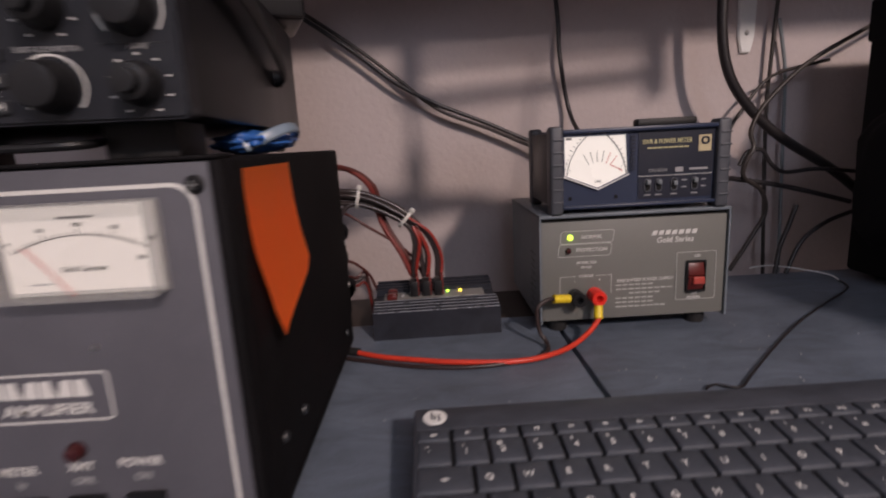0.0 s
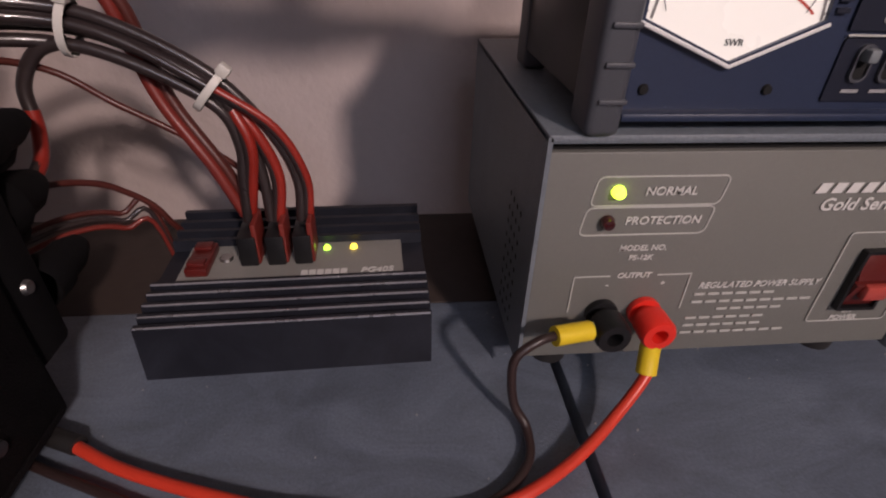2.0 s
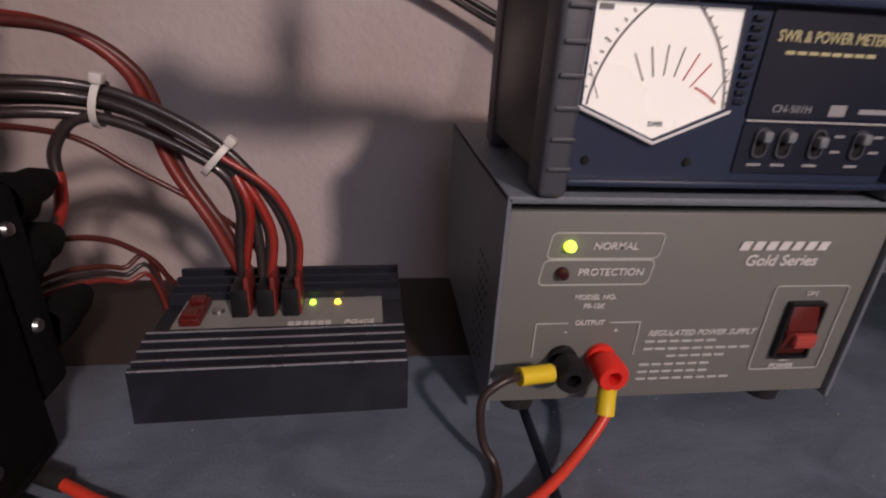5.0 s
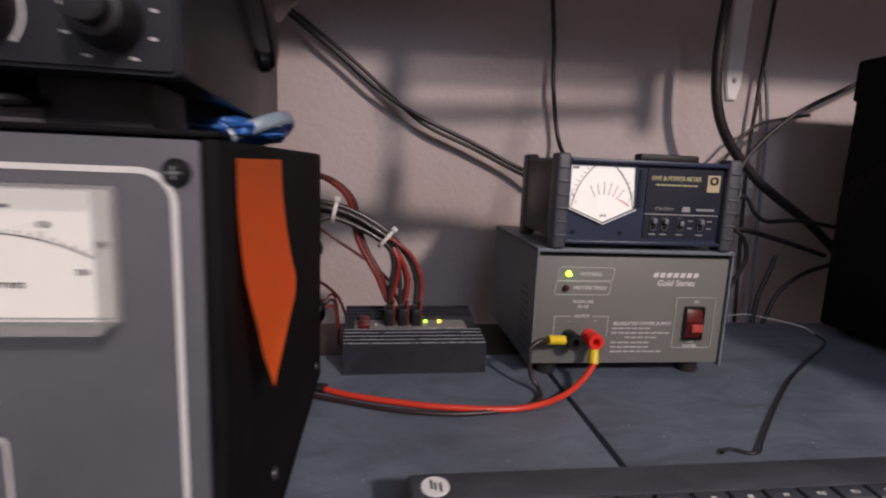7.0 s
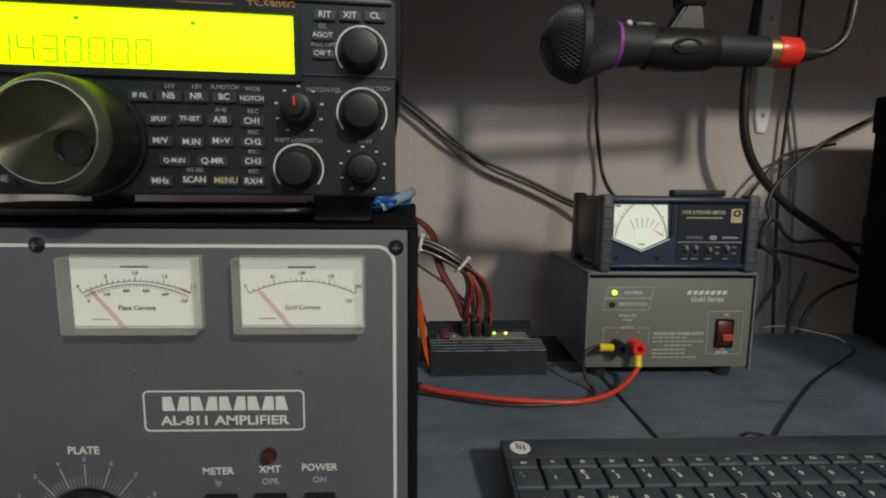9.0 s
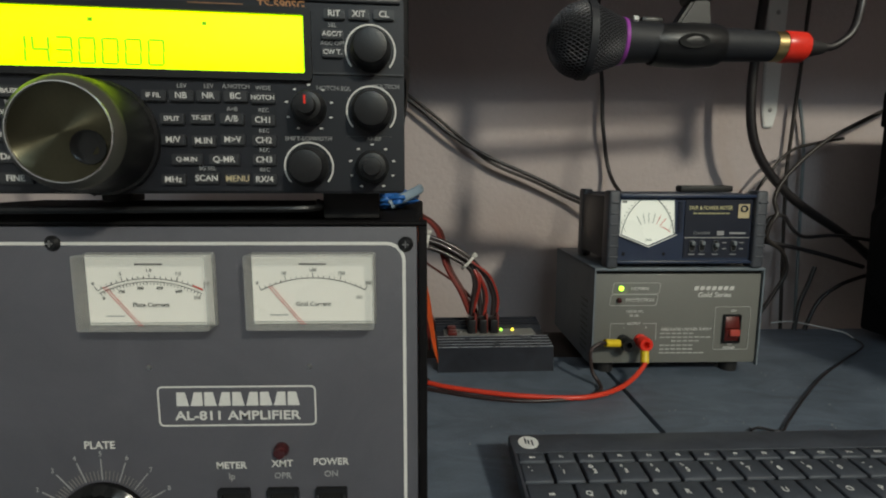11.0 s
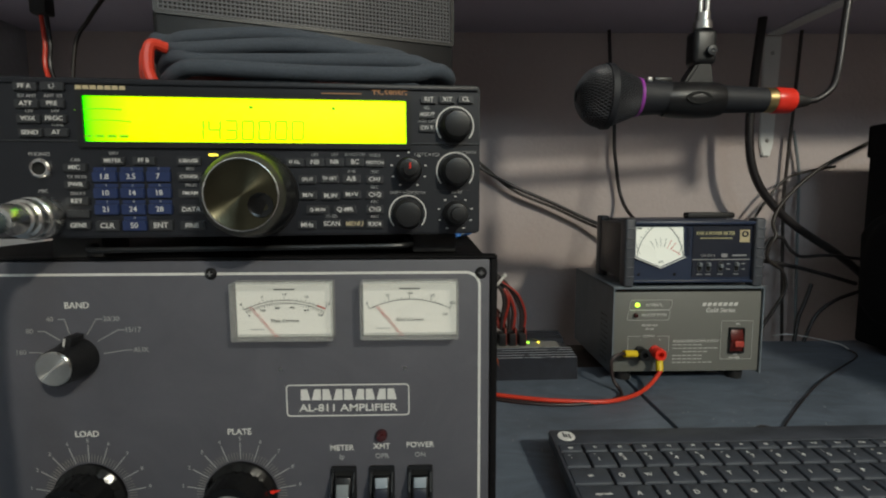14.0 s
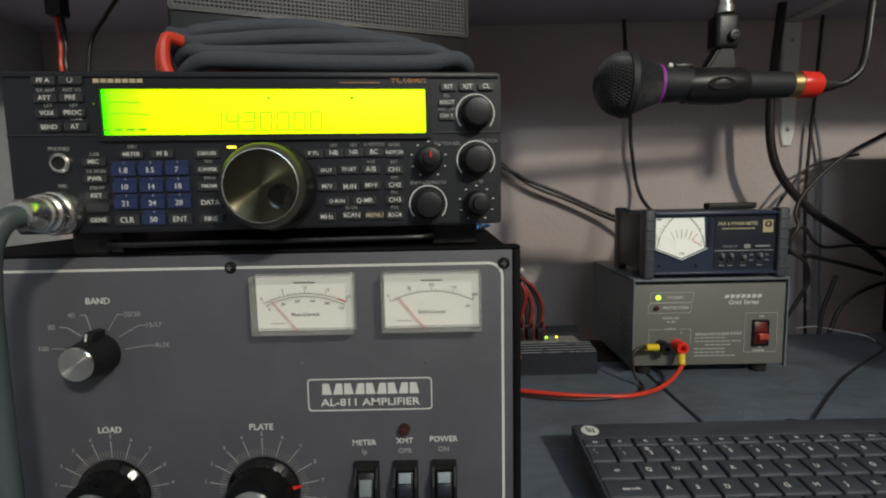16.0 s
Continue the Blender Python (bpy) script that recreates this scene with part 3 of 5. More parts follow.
# screws and scuffs along the side, connectors at the rear corner
for y, z in ((0.045, 0.045), (0.08, 0.04), (0.222, 0.03)):
    part("side_screw", lathe([(0.0030, 0), (0.0024, 0.0016), (0, 0.002)], 14, "X", (HW, y, z)), BUTTON, amp)
for x, z, r, ln in ((0.139, 0.128, 0.008, 0.030), (0.141, 0.095, 0.010, 0.052), (0.136, 0.066, 0.011, 0.048), (0.140, 0.035, 0.014, 0.022), (0.10, 0.09, 0.012, 0.03)):
    part("rear_connector", lathe([(r, 0), (r, ln * 0.3), (r * 0.75, ln * 0.35), (r * 0.75, ln * 0.85), (r * 0.4, ln), (0, ln)], 18, "Y", (x, DP, z)), MATTEBLACK, amp)
    part("rear_collar", lathe([(r * 0.9, ln * 0.45), (r * 0.9, ln * 0.55)], 18, "Y", (x, DP, z)), NICKEL, amp)

rear = part("terminal_block", span(0.095, 0.1575, DP + 0.0002, DP + 0.020, 0.030, 0.112, 0.003), MATTEBLACK, amp, "black rear terminal block")
for x, z, r in ((0.150, 0.104, 0.0085), (0.146, 0.080, 0.0105), (0.152, 0.052, 0.0090), (0.130, 0.092, 0.0080)):
    part("rear_plug", lathe([(r, 0), (r, 0.010), (r * 0.85, 0.012), (r * 0.8, 0.022), (r * 0.5, 0.030), (0, 0.030)], 18, "Y", (x, DP + 0.020, z)), MATTEBLACK, rear)
for x, z in ((0.1578, 0.098), (0.1578, 0.060)):
    part("terminal_screw", lathe([(0.0028, 0), (0.0022, 0.0014), (0, 0.0018)], 14, "X", (x - 0.0003, DP + 0.010, z)), STEEL, rear)

flag = thing("orange_marker", pose(AMP_X + HW, 0.25, TOP + 0.1735), "bright orange paper arrow stuck on the amplifier, tip curling out", "paper marker")


def paper(thick):
    """A strip stuck at its top that curls away from the side towards its tip."""
    bm = bmesh.new()
    rows = []
    for i in range(13):
        v = i / 12
        left = -0.036 - 0.004 * min(1, v * 2.0) + 0.005 * max(0, v - 0.5)
        right = 0.034 if v < 0.80 else 0.034 - (v - 0.80) / 0.20 * 0.066
        out = 0.0003 + 0.0105 * v * v
        low = 0.069 * v
        rows.append([bm.verts.new((out + thick, left + (right - left) * k / 5, -low - (0.0 if v < 0.80 else 0.003 * (1 - k / 5)))) for k in range(6)])
    for a, b in zip(rows, rows[1:]):
        for k in range(5):
            bm.faces.new((a[k], a[k + 1], b[k + 1], b[k]))
    return bm


leaf = paper(0.0)
bmesh.ops.solidify(leaf, geom=leaf.faces[:], thickness=0.0003)
part("leaf", leaf, ORANGE, flag)

# ---- transceiver ----
KX, KY, KZ = -0.1915, 0.174, TOP + HT + 0.0012
trx = thing("transceiver", pose(KX, KY, KZ, 0, 0, 5.5), "black ham radio transceiver with glowing yellow-green display, on the amplifier", "radio")
KB = 0.0125                       # underside above the amplifier
fz0, fz1 = KB, 0.0968             # front panel


def depth_at(x):
    return 0.2891 / (0.293 - 0.0963 * (x - 0.1))


def X(x):
    """Across the panel, from its middle."""
    return (0.0945 + depth_at(x) * (x - 0.1)) / 0.9954


def Z(z, x=0.0):
    """Up the panel, from the amplifier's top."""
    return 0.0243 + depth_at(x) * (z - 0.019)


part("case", span(-0.1265, 0.1265, 0.010, 0.275, KB + 0.002, fz1 - 0.002, 0.002), BLACK, trx)
part("front_panel", prism(rounded(-0.1300, 0.1300, fz0, fz1, 0.0025), 0, 0.0112, 0.001), SATIN, trx)
part("panel_step", span(-0.1295, 0.1295, -0.0008, 0.0006, fz0 + 0.0512, fz0 + 0.0520), BUTTON, trx)
part("top_edge", span(-0.1285, 0.1285, -0.0012, 0.004, fz1 - 0.0035, fz1 - 0.0008, 0.0006), SATIN, trx)
for fx in (-0.1, 0.105):
    part("front_foot", span(fx - 0.0135, fx + 0.0135, 0.018, 0.050, -0.0002, KB + 0.001, 0.0012), RUBBER, trx)
    part("rear_foot", span(fx - 0.012, fx + 0.012, 0.225, 0.250, -0.0002, KB + 0.003, 0.0012), RUBBER, trx)
part("bail", tube([(-0.088, 0.03, 0.0075), (-0.088, 0.008, 0.0055), (-0.05, 0.006, 0.0052), (0.05, 0.006, 0.0052), (0.088, 0.008, 0.0055), (0.088, 0.03, 0.0075)], 0.0016, 8, 5), BLACK, trx)
# side strap handle
part("strap", tube([(0.1290, 0.040, KB + 0.062), (0.1340, 0.060, KB + 0.066), (0.1355, 0.120, KB + 0.055), (0.1345, 0.175, KB + 0.040), (0.1290, 0.185, KB + 0.036)], 0.0058, 8, 6, 0.35), RUBBER, trx, "black rubber carrying strap")
for y, z in ((0.040, 0.062), (0.185, 0.036)):
    part("strap_bolt", lathe([(0.006, 0), (0.005, 0.005), (0, 0.006)], 16, "X", (0.1265, y, KB + z)), BLACK, trx)


scr = part("display", span(X(-0.0890), X(0.0925), -0.0012, 0.001, Z(0.0602), Z(0.0850), 0.0006), SCREEN, trx, "glowing yellow-green backlit display")
part("bezel", ring(rounded(X(-0.0890) - 0.003, X(0.0925) + 0.003, Z(0.0602) - 0.003, Z(0.0850) + 0.003, 0.0015), rounded(X(-0.0890), X(0.0925), Z(0.0602), Z(0.0850), 0.0006), -0.0022, 0), BLACK, trx)
# seven-segment figures 14.300.00
SEG = {"0": "abcdef", "1": "bc", "4": "bcfg", "3": "abcdg"}


def digit(ch, x, z, w, h, y=-0.0014, t=0.0005):
    lean = 0.0006
    at = {"a": (x, z + h / 2, 0), "d": (x, z - h / 2, 0), "g": (x, z, 0), "b": (x + w / 2, z + h / 4, 1), "c": (x + w / 2, z - h / 4, 1), "f": (x - w / 2, z + h / 4, 1), "e": (x - w / 2, z - h / 4, 1)}
    return [box(t, 0.0002, h / 2 - t, (px + lean * (pz - z) / h, y, pz)) if up else box(w - t, 0.0002, t, (px + lean * (pz - z) / h, y, pz)) for px, pz, up in (at[s] for s in SEG[ch])]


for i, ch in enumerate("1430000"):
    part("figure", join(*digit(ch, X(-0.0255 + i * 0.0094), Z(0.0672, 0), 0.0058, 0.0098)), LCD, scr)
bits = [bar(-0.0185 + 0.011 * i, Z(0.0800), 0.0017, 0.0013, -0.0013) for i in (2, 6)]
for k, (r, w) in enumerate(((0.11, 0.0006), (0.10, 0.0004))):
    bits.append(arc(-0.072, Z(0.078 - 0.006 * k) - r, r, 97, 85 - 3 * k, w, -0.0014))
bits += [bar(-0.080 + 0.006 * i, Z(0.0632), 0.004, 0.0012, -0.0013) for i in range(4)]
for b in bits:
    part("scale_mark", b, LCD, scr)
for x in (-0.0835 + 0.0036 * i for i in range(7)):
    part("maker_mark", prism([(x - 0.0016, Z(0.0890, -0.08)), (x - 0.0014, Z(0.0925, -0.08)), (x + 0.0013, Z(0.0925, -0.08)), (x + 0.0016, Z(0.0890, -0.08))], -0.0004, 0), GOLDINK, trx)
part("model_print", lettering("TS-590SG", 0.0046, (0.0785, -0.0003, Z(0.0875, 0.08)), wide=1.05, thick=0.00005), REDDISH, trx)
part("fine_print", bar(0.052, Z(0.0875, 0.05), 0.022, 0.0008), REDDISH, trx)


def button(x, z, w, h, word, size=0.0036, material=BUTTON, ink=WHITE, above="", name="button"):
    b = part(name, prism(rounded(-w / 2, w / 2, -h / 2, h / 2, min(0.0008, h / 3)), -0.0018, 0.0005, 0.0004), material, trx, at=(X(x), 0, Z(z, x)))
    if word:
        part("legend", lettering(word, size, (0, -0.0019, 0), thick=0.00003), ink, b)
    if above:
        part("upper_legend", lettering(above, 0.0025, (X(x), -0.0002, Z(z, x) + h / 2 + 0.0019)), DIM, trx)
    return b


for word, up, x, z in (("PF A", "", -0.120, 0.092), ("", "", -0.105, 0.092), ("ATT", "RX ANT", -0.120, 0.0825), ("PRE", "ANT 1/2", -0.1055, 0.0825), ("VOX", "LEV", -0.1195, 0.0742), ("PROC", "LEV", -0.105, 0.0742), ("SEND", "", -0.119, 0.0665), ("AT", "TUNE", -0.1045, 0.0665)):
    button(x, z, 0.0115, 0.0044, word, 0.0033, above=up)
part("power_mark", arc(X(-0.105), Z(0.092, -0.105), 0.0012, 60, -240, 0.0003, -0.0020), WHITE, trx)
for word, up, z in (("MIC", "CAR", 0.0468), ("PWR", "TX MON", 0.0372), ("KEY", "DELAY", 0.0278), ("", "", 0.0205), ("GENE", "", 0.0138)):
    button(-0.096, z, 0.0115, 0.0042, word, 0.0033, above=up)
button(-0.0742, 0.0505, 0.0115, 0.0042, "METER", 0.0029, above="DRV")
button(-0.0568, 0.0505, 0.0115, 0.0042, "PF B", 0.0031)
for r, row in enumerate((("1.8", "3.5", "7"), ("10", "14", "18"), ("21", "24", "28"), ("CLR", "50", "ENT"))):
    for c, word in enumerate(row):
        blue = r < 3 or c == 1
        x, z = -0.0797 + 0.0152 * c, 0.0415 - 0.00935 * r
        button(x, z, 0.0122, 0.0056, word, 0.0040, BLUEKEY if blue else BUTTON, name="number_key")
        if blue:
            part("number_strip", span(X(x) - 0.0058, X(x) + 0.0058, -0.0003, 0.0002, Z(z, x) + 0.0031, Z(z, x) + 0.0050), BLUEKEY, trx)
            part("upper_legend", lettering(str((r * 3 + c + 1) % 10 if r < 3 else 0), 0.0020, (X(x), -0.0005, Z(z, x) + 0.0041)), DIM, trx)
for word, up, z in (("LSB/USB", "", 0.0502), ("CW/FSK", "REV", 0.0412), ("FM/AM", "FM-N", 0.0318), ("DATA", "", 0.0225), ("FINE", "", 0.0132)):
    button(-0.0315, z, 0.0125, 0.0048, word, 0.0027 if "/" in word else 0.0036, above=up)
part("lock_lamp", span(X(-0.0205), X(-0.0152), -0.0008, 0.0005, Z(0.0527), Z(0.0540), 0.0003), YELLOWLED, trx, "small lit yellow lamp")
for word, up, x, z in (("IF FIL", "", 0.0285, 0.0490), ("NB", "LEV", 0.0400, 0.0490), ("NR", "LEV", 0.0513, 0.0490), ("BC", "A.NOTCH", 0.0628, 0.0490), ("NOTCH", "WIDE", 0.0743, 0.0485),
                       ("SPLIT", "", 0.0355, 0.0392), ("TF-SET", "", 0.0482, 0.0396), ("A/B", "A=B", 0.0607, 0.0394), ("CH1", "REC", 0.0741, 0.0390), ("M/V", "", 0.0355, 0.0302), ("M.IN", "", 0.0484, 0.0298),
                       ("M>V", "", 0.0607, 0.0304), ("CH2", "REC", 0.0740, 0.0302), ("Q-M.IN", "", 0.0408, 0.0218), ("Q-MR", "", 0.0566, 0.0218), ("CH3", "REC", 0.0738, 0.0218),
                       ("MHz", "", 0.0345, 0.0130), ("SCAN", "SG.SEL", 0.0488, 0.0136), ("MENU", "", 0.0620, 0.0134), ("RX/4", "REC", 0.0736, 0.0132)):
    button(x, z, 0.0125 if word[0] == "Q" else 0.0098, 0.0046, word, 0.0027 if len(word) > 4 else 0.0036, above=up, ink=GOLDINK if word == "MENU" else WHITE)
for word, x in (("RIT", 0.1055), ("XIT", 0.1160), ("CL", 0.1265)):
    button(x, 0.0838, 0.0088, 0.0042, word, 0.0036)
for word, up, z in (("AGC/T", "SEL", 0.0755), ("CW T.", "AGC OFF", 0.0680)):
    button(0.1045, z, 0.0090, 0.0042, word, 0.0028, above=up)


def small_knob(x, z, r, depth, parent, halo, red=False):
    x, z = X(x), Z(z, x)
    q = (depth + 0.002) / 0.285
    x, z = (x + q * 0.0945) / (1 + q), (z + q * 0.0243) / (1 + q)
    k = part("control_knob", lathe([(r * 1.08, 0.0003), (r * 1.08, 0.003), (r, 0.004), (r * 0.93, depth - 0.002), (r * 0.85, depth - 0.0004), (r * 0.6, depth), (0, depth)], 40, "-Y", (x, 0, z)), BLACK, parent)
    if halo == "arc":
        part("dial_arc", arc(x, z, r * 1.3, 220, -40, 0.0007, -0.0002, 40), WHITE, parent)
    elif halo == "dots":
        dots = []
        for i in range(9):
            a = radians(240 - 300 * i / 8)
            dots.append(box(0.0013, 0.0003, 0.0007, (x + r * 1.45 * math.cos(a), -0.0002, z + r * 1.45 * math.sin(a))))
        part("dial_dots", join(*dots), WHITE, parent)
        part("inner_knob", lathe([(r * 0.6, depth - 0.001), (r * 0.55, depth + 0.004), (0, depth + 0.0045)], 28, "-Y", (x, 0, z)), BLACK, k)
    if red:
        part("red_line", span(x - 0.0004, x + 0.0004, -depth - 0.0052, -depth - 0.0044, z, z + r * 0.5), REDCAP, k)


small_knob(0.1215, 0.0715, 0.0082, 0.011, trx, "arc")
small_knob(0.1215, 0.0445, 0.0082, 0.011, trx, "arc")
small_knob(0.1215, 0.0190, 0.0068, 0.010, trx, "dots")
small_knob(0.0935, 0.0455, 0.0068, 0.010, trx, "dots", True)
small_knob(0.0925, 0.0190, 0.0080, 0.012, trx, "arc")
for word, x, z in (("NOTCH-SQL", 0.1045, 0.0530), ("MULTI/CH", 0.127, 0.0540), ("SHIFT-LO/WIDTH", 0.0930, 0.0312), ("AF-RF", 0.1215, 0.0312)):
    part("legend", lettering(word, 0.0026, (X(x), -0.0002, Z(z, x))), DIM, trx)
part("divider", join(bar(X(0.1195), Z(0.0325, 0.1), 0.020, 0.0003), bar(X(0.1215), Z(0.0582, 0.1), 0.022, 0.0003)), BUTTON, trx)
# main tuning knob: ribbed skirt, dished face with a finger dimple
MX, MZ = 0.0035, 0.0355
mk = lathe([(0.0236, 0.0004), (0.0236, 0.0030), (0.0226, 0.0042), (0.0216, 0.0235), (0.0212, 0.0250)], 120, "-Y", (MX, 0, MZ))
for v in mk.verts:
    if -0.0240 < v.co.y < -0.0040:
        a = math.atan2(v.co.z - MZ, v.co.x - MX)
        s = 1.0 + 0.010 * (1 if round(a / (2 * math.pi / 120)) % 2 else -1)
        v.co.x, v.co.z = MX + (v.co.x - MX) * s, MZ + (v.co.z - MZ) * s
main = part("tuning_knob", mk, BLACK, trx, "big ribbed tuning knob with a dark metal face")
part("bevel", lathe([(0.0212, 0.0249), (0.0206, 0.0266), (0.0184, 0.0288)], 72, "-Y", (MX, 0, MZ)), BEVELGREY, main, "grey bevelled ring")
part("rim", lathe([(0.0185, 0.0286), (0.0184, 0.0292), (0.0179, 0.0293), (0.0176, 0.0286)], 72, "-Y", (MX, 0, MZ)), NICKEL, main, "bright rim")
DX, DZ = 0.0092, -0.0052
part("face", lathe([(0.0177, 0.0287), (0.0173, 0.0284), (0.010, 0.0281), (0, 0.0280)], 72, "-Y"), ANODISED, main, at=(MX, 0, MZ))
part("dimple", lathe([(0.0064, 0.0282), (0.0063, 0.0288), (0.0056, 0.0286), (0.0050, 0.02835), (0.0028, 0.02822), (0, 0.0282)], 36, "-Y", (MX + DX, 0, MZ + DZ)), GLOSSBLACK, main, "polished black finger dimple")
part("phones_word", lettering("PHONES", 0.0028, (X(-0.116), -0.0002, Z(0.0545, -0.116))), DIM, trx)
jack = part("phones_jack", lathe([(0.0052, 0.0), (0.0052, 0.0018), (0.0042, 0.0026), (0.0034, 0.0024), (0.0032, 0.0004)], 30, "-Y", (X(-0.1155), 0, Z(0.0465, -0.116))), NICKEL, trx, "chrome headphone socket")
part("bore", lathe([(0.0033, 0.0006), (0, 0.0006)], 20, "-Y", (X(-0.1155), 0, Z(0.0465, -0.116))), HOLE, jack)
part("mic_word", lettering("MIC", 0.0028, (X(-0.1155), -0.0002, Z(0.0335, -0.116))), DIM, trx)

# ---- power supply ----
PX, PY = 0.1985, 0.446
psu = thing("power_supply", pose(PX, PY, TOP, 0, 0, 0), "grey bench power supply with binding posts and red rocker switch", "power supply")
PW, PH = 0.0858, 0.1116
part("cover", join(span(-PW, PW, -0.001, 0.150, PH - 0.0032, PH, 0.0009), span(-PW, -PW + 0.0016, -0.001, 0.150, 0.0105, PH - 0.001), span(PW - 0.0016, PW, -0.001, 0.150, 0.0105, PH - 0.001)), PSUCASE, psu)
part("body", span(-PW + 0.0018, PW - 0.0018, 0.012, 0.148, 0.011, PH - 0.0034), PSUCASE, psu)
part("face_plate", span(-PW + 0.0022, PW - 0.0022, 0.0016, 0.006, 0.0128, PH - 0.0068, 0.0008), PSUFACE, psu)
# near-black strip puts the shade under the cover's lip into colour
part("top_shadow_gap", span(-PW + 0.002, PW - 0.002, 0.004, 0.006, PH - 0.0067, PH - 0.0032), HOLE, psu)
for fx in (-0.066, 0.066):
    for fy in (0.018, 0.13):
        part("foot", lathe([(0.0085, 0), (0.0095, 0.0115)], 18, "Z", (fx, fy, 0)), RUBBER, psu)
for i in range(9):
    for j in range(4):
        part("vent_hole", lathe([(0.0013, 0.0003), (0, 0.0003)], 8, "X", (0, 0, 0)), HOLE, psu).matrix_local = Matrix.Translation((-PW - 0.0008, 0.016 + 0.006 * j, 0.022 + 0.0065 * i)) @ Matrix.Rotation(radians(180), 4, "Z")
FY = 0.0012


def skew_box(x0, x1, z0, z1, w=0.0005, lean=0.0016):
    o = [(x + lean * ((z - z0) / (z1 - z0) - 0.5), z) for x, z in rounded(x0, x1, z0, z1, 0.0026)]
    i = [(x + lean * ((z - z0) / (z1 - z0) - 0.5), z) for x, z in rounded(x0 + w, x1 - w, z0 + w, z1 - w, 0.0021)]
    return ring(o, i, FY, FY + 0.0004)


part("lamp_border", skew_box(-0.0665, -0.0185, 0.0845, 0.0962), PRINT, psu)
part("fault_border", skew_box(-0.0685, -0.0205, 0.0725, 0.0843), PRINT, psu)
part("normal_lamp", lathe([(0.0024, 0), (0.0024, 0.001), (0.0018, 0.0028), (0, 0.0033)], 20, "-Y", (-0.0580, FY, 0.0905)), GREENLED, psu, "lit yellow-green lamp")
part("fault_lamp", lathe([(0.0028, 0), (0.0028, 0.001), (0.0020, 0.003), (0, 0.0036)], 20, "-Y", (-0.0595, FY, 0.0785)), REDLED, psu, "unlit dark red lamp")
for word, x, z, s in (("NORMAL", -0.0385, 0.0902, 0.0046), ("PROTECTION", -0.0385, 0.0785, 0.0046), ("MODEL NO.", -0.0430, 0.0668, 0.0034), ("PS-12K", -0.0430, 0.0625, 0.0032), ("OUTPUT", -0.0435, 0.0542, 0.0034),
                      ("-", -0.0535, 0.0500, 0.0034), ("+", -0.0310, 0.0500, 0.0034), ("ON", 0.0580, 0.0672, 0.0034), ("OFF", 0.0565, 0.0320, 0.0032), ("POWER", 0.0560, 0.0282, 0.0036)):
    part("legend", lettering(word, s, (x, FY, z), slant=0.10, thick=0.00005), WHITE, psu)
part("output_border", join(bar(-0.0600, 0.0542, 0.014, 0.0005, FY), bar(-0.0270, 0.0542, 0.014, 0.0005, FY), bar(-0.0672, 0.0455, 0.0005, 0.017, FY), bar(-0.0203, 0.0455, 0.0005, 0.017, FY)), PRINT, psu)
part("rating_line", lettering("REGULATED POWER SUPPLY", 0.0041, (-0.0155, FY, 0.0480), "LEFT", 0.98, 0.25, 0.00004), WHITE, psu)
for i, (z, w) in enumerate(((0.0450, 0.036), (0.0410, 0.050), (0.0370, 0.026), (0.0325, 0.036), (0.0285, 0.032), (0.0245, 0.046))):
    rows_of = [bar(-0.0158 + k * 0.0059 + 0.0022 + (0.012 if i == 2 else 0), z - 0.0012, 0.0046, 0.0011, FY) for k in range(int(w / 0.0052))]
    tagged(part("fine_print", join(*rows_of), PRINT, psu), kind="stuff")
for x in (0.0180 + 0.0060 * i for i in range(7)):
    part("maker_mark", prism([(x - 0.0024, 0.0885), (x - 0.0010, 0.0925), (x + 0.0032, 0.0925), (x + 0.0018, 0.0885)], FY - 0.0003, FY), WHITE, psu)
part("series_print", lettering("Gold Series", 0.0072, (0.0370, FY, 0.0835), slant=0.15, thick=0.00012), WHITE, psu)
part("switch_border", outline_box(0.0390, 0.0755, 0.0265, 0.0715, 0.002, 0.0005, FY - 0.0003), PRINT, psu)
sw = part("power_switch", ring(rounded(0.0480, 0.0655, 0.0340, 0.0635, 0.0008), rounded(0.0493, 0.0642, 0.0354, 0.0621, 0.0005), -0.0014, 0.002), BLACK, psu, "black-framed red rocker switch")
part("rocker_top", moved(box(0.0146, 0.006, 0.0140, (0, 0, 0), 0.0006), Matrix.Translation((0.05675, 0.0022, 0.0560)) @ Matrix.Rotation(radians(-14), 4, "X")), SWITCHDARK, sw)
part("rocker_bottom", moved(box(0.0146, 0.006, 0.0130, (0, 0, 0), 0.0006), Matrix.Translation((0.05675, 0.0012, 0.0430)) @ Matrix.Rotation(radians(16), 4, "X")), SWITCHDARK, sw)
part("rocker_tip", box(0.0105, 0.0040, 0.0070, (0.0578, -0.0035, 0.0455), 0.0012), SWITCHRED, sw)


def post(x, z, material, name):
    p = part(name, lathe([(0.0066, 0), (0.0066, 0.0025), (0.0045, 0.003), (0.0045, 0.006), (0.0068, 0.0065), (0.0070, 0.0150), (0.0062, 0.0165), (0.0032, 0.0165), (0.0030, 0.0100), (0, 0.0100)], 28, "-Y", (x, FY, z)), material, psu)
    return p


post(-0.0535, 0.0365, BLACK, "black_terminal")
post(-0.0360, 0.0370, REDCAP, "red_terminal")

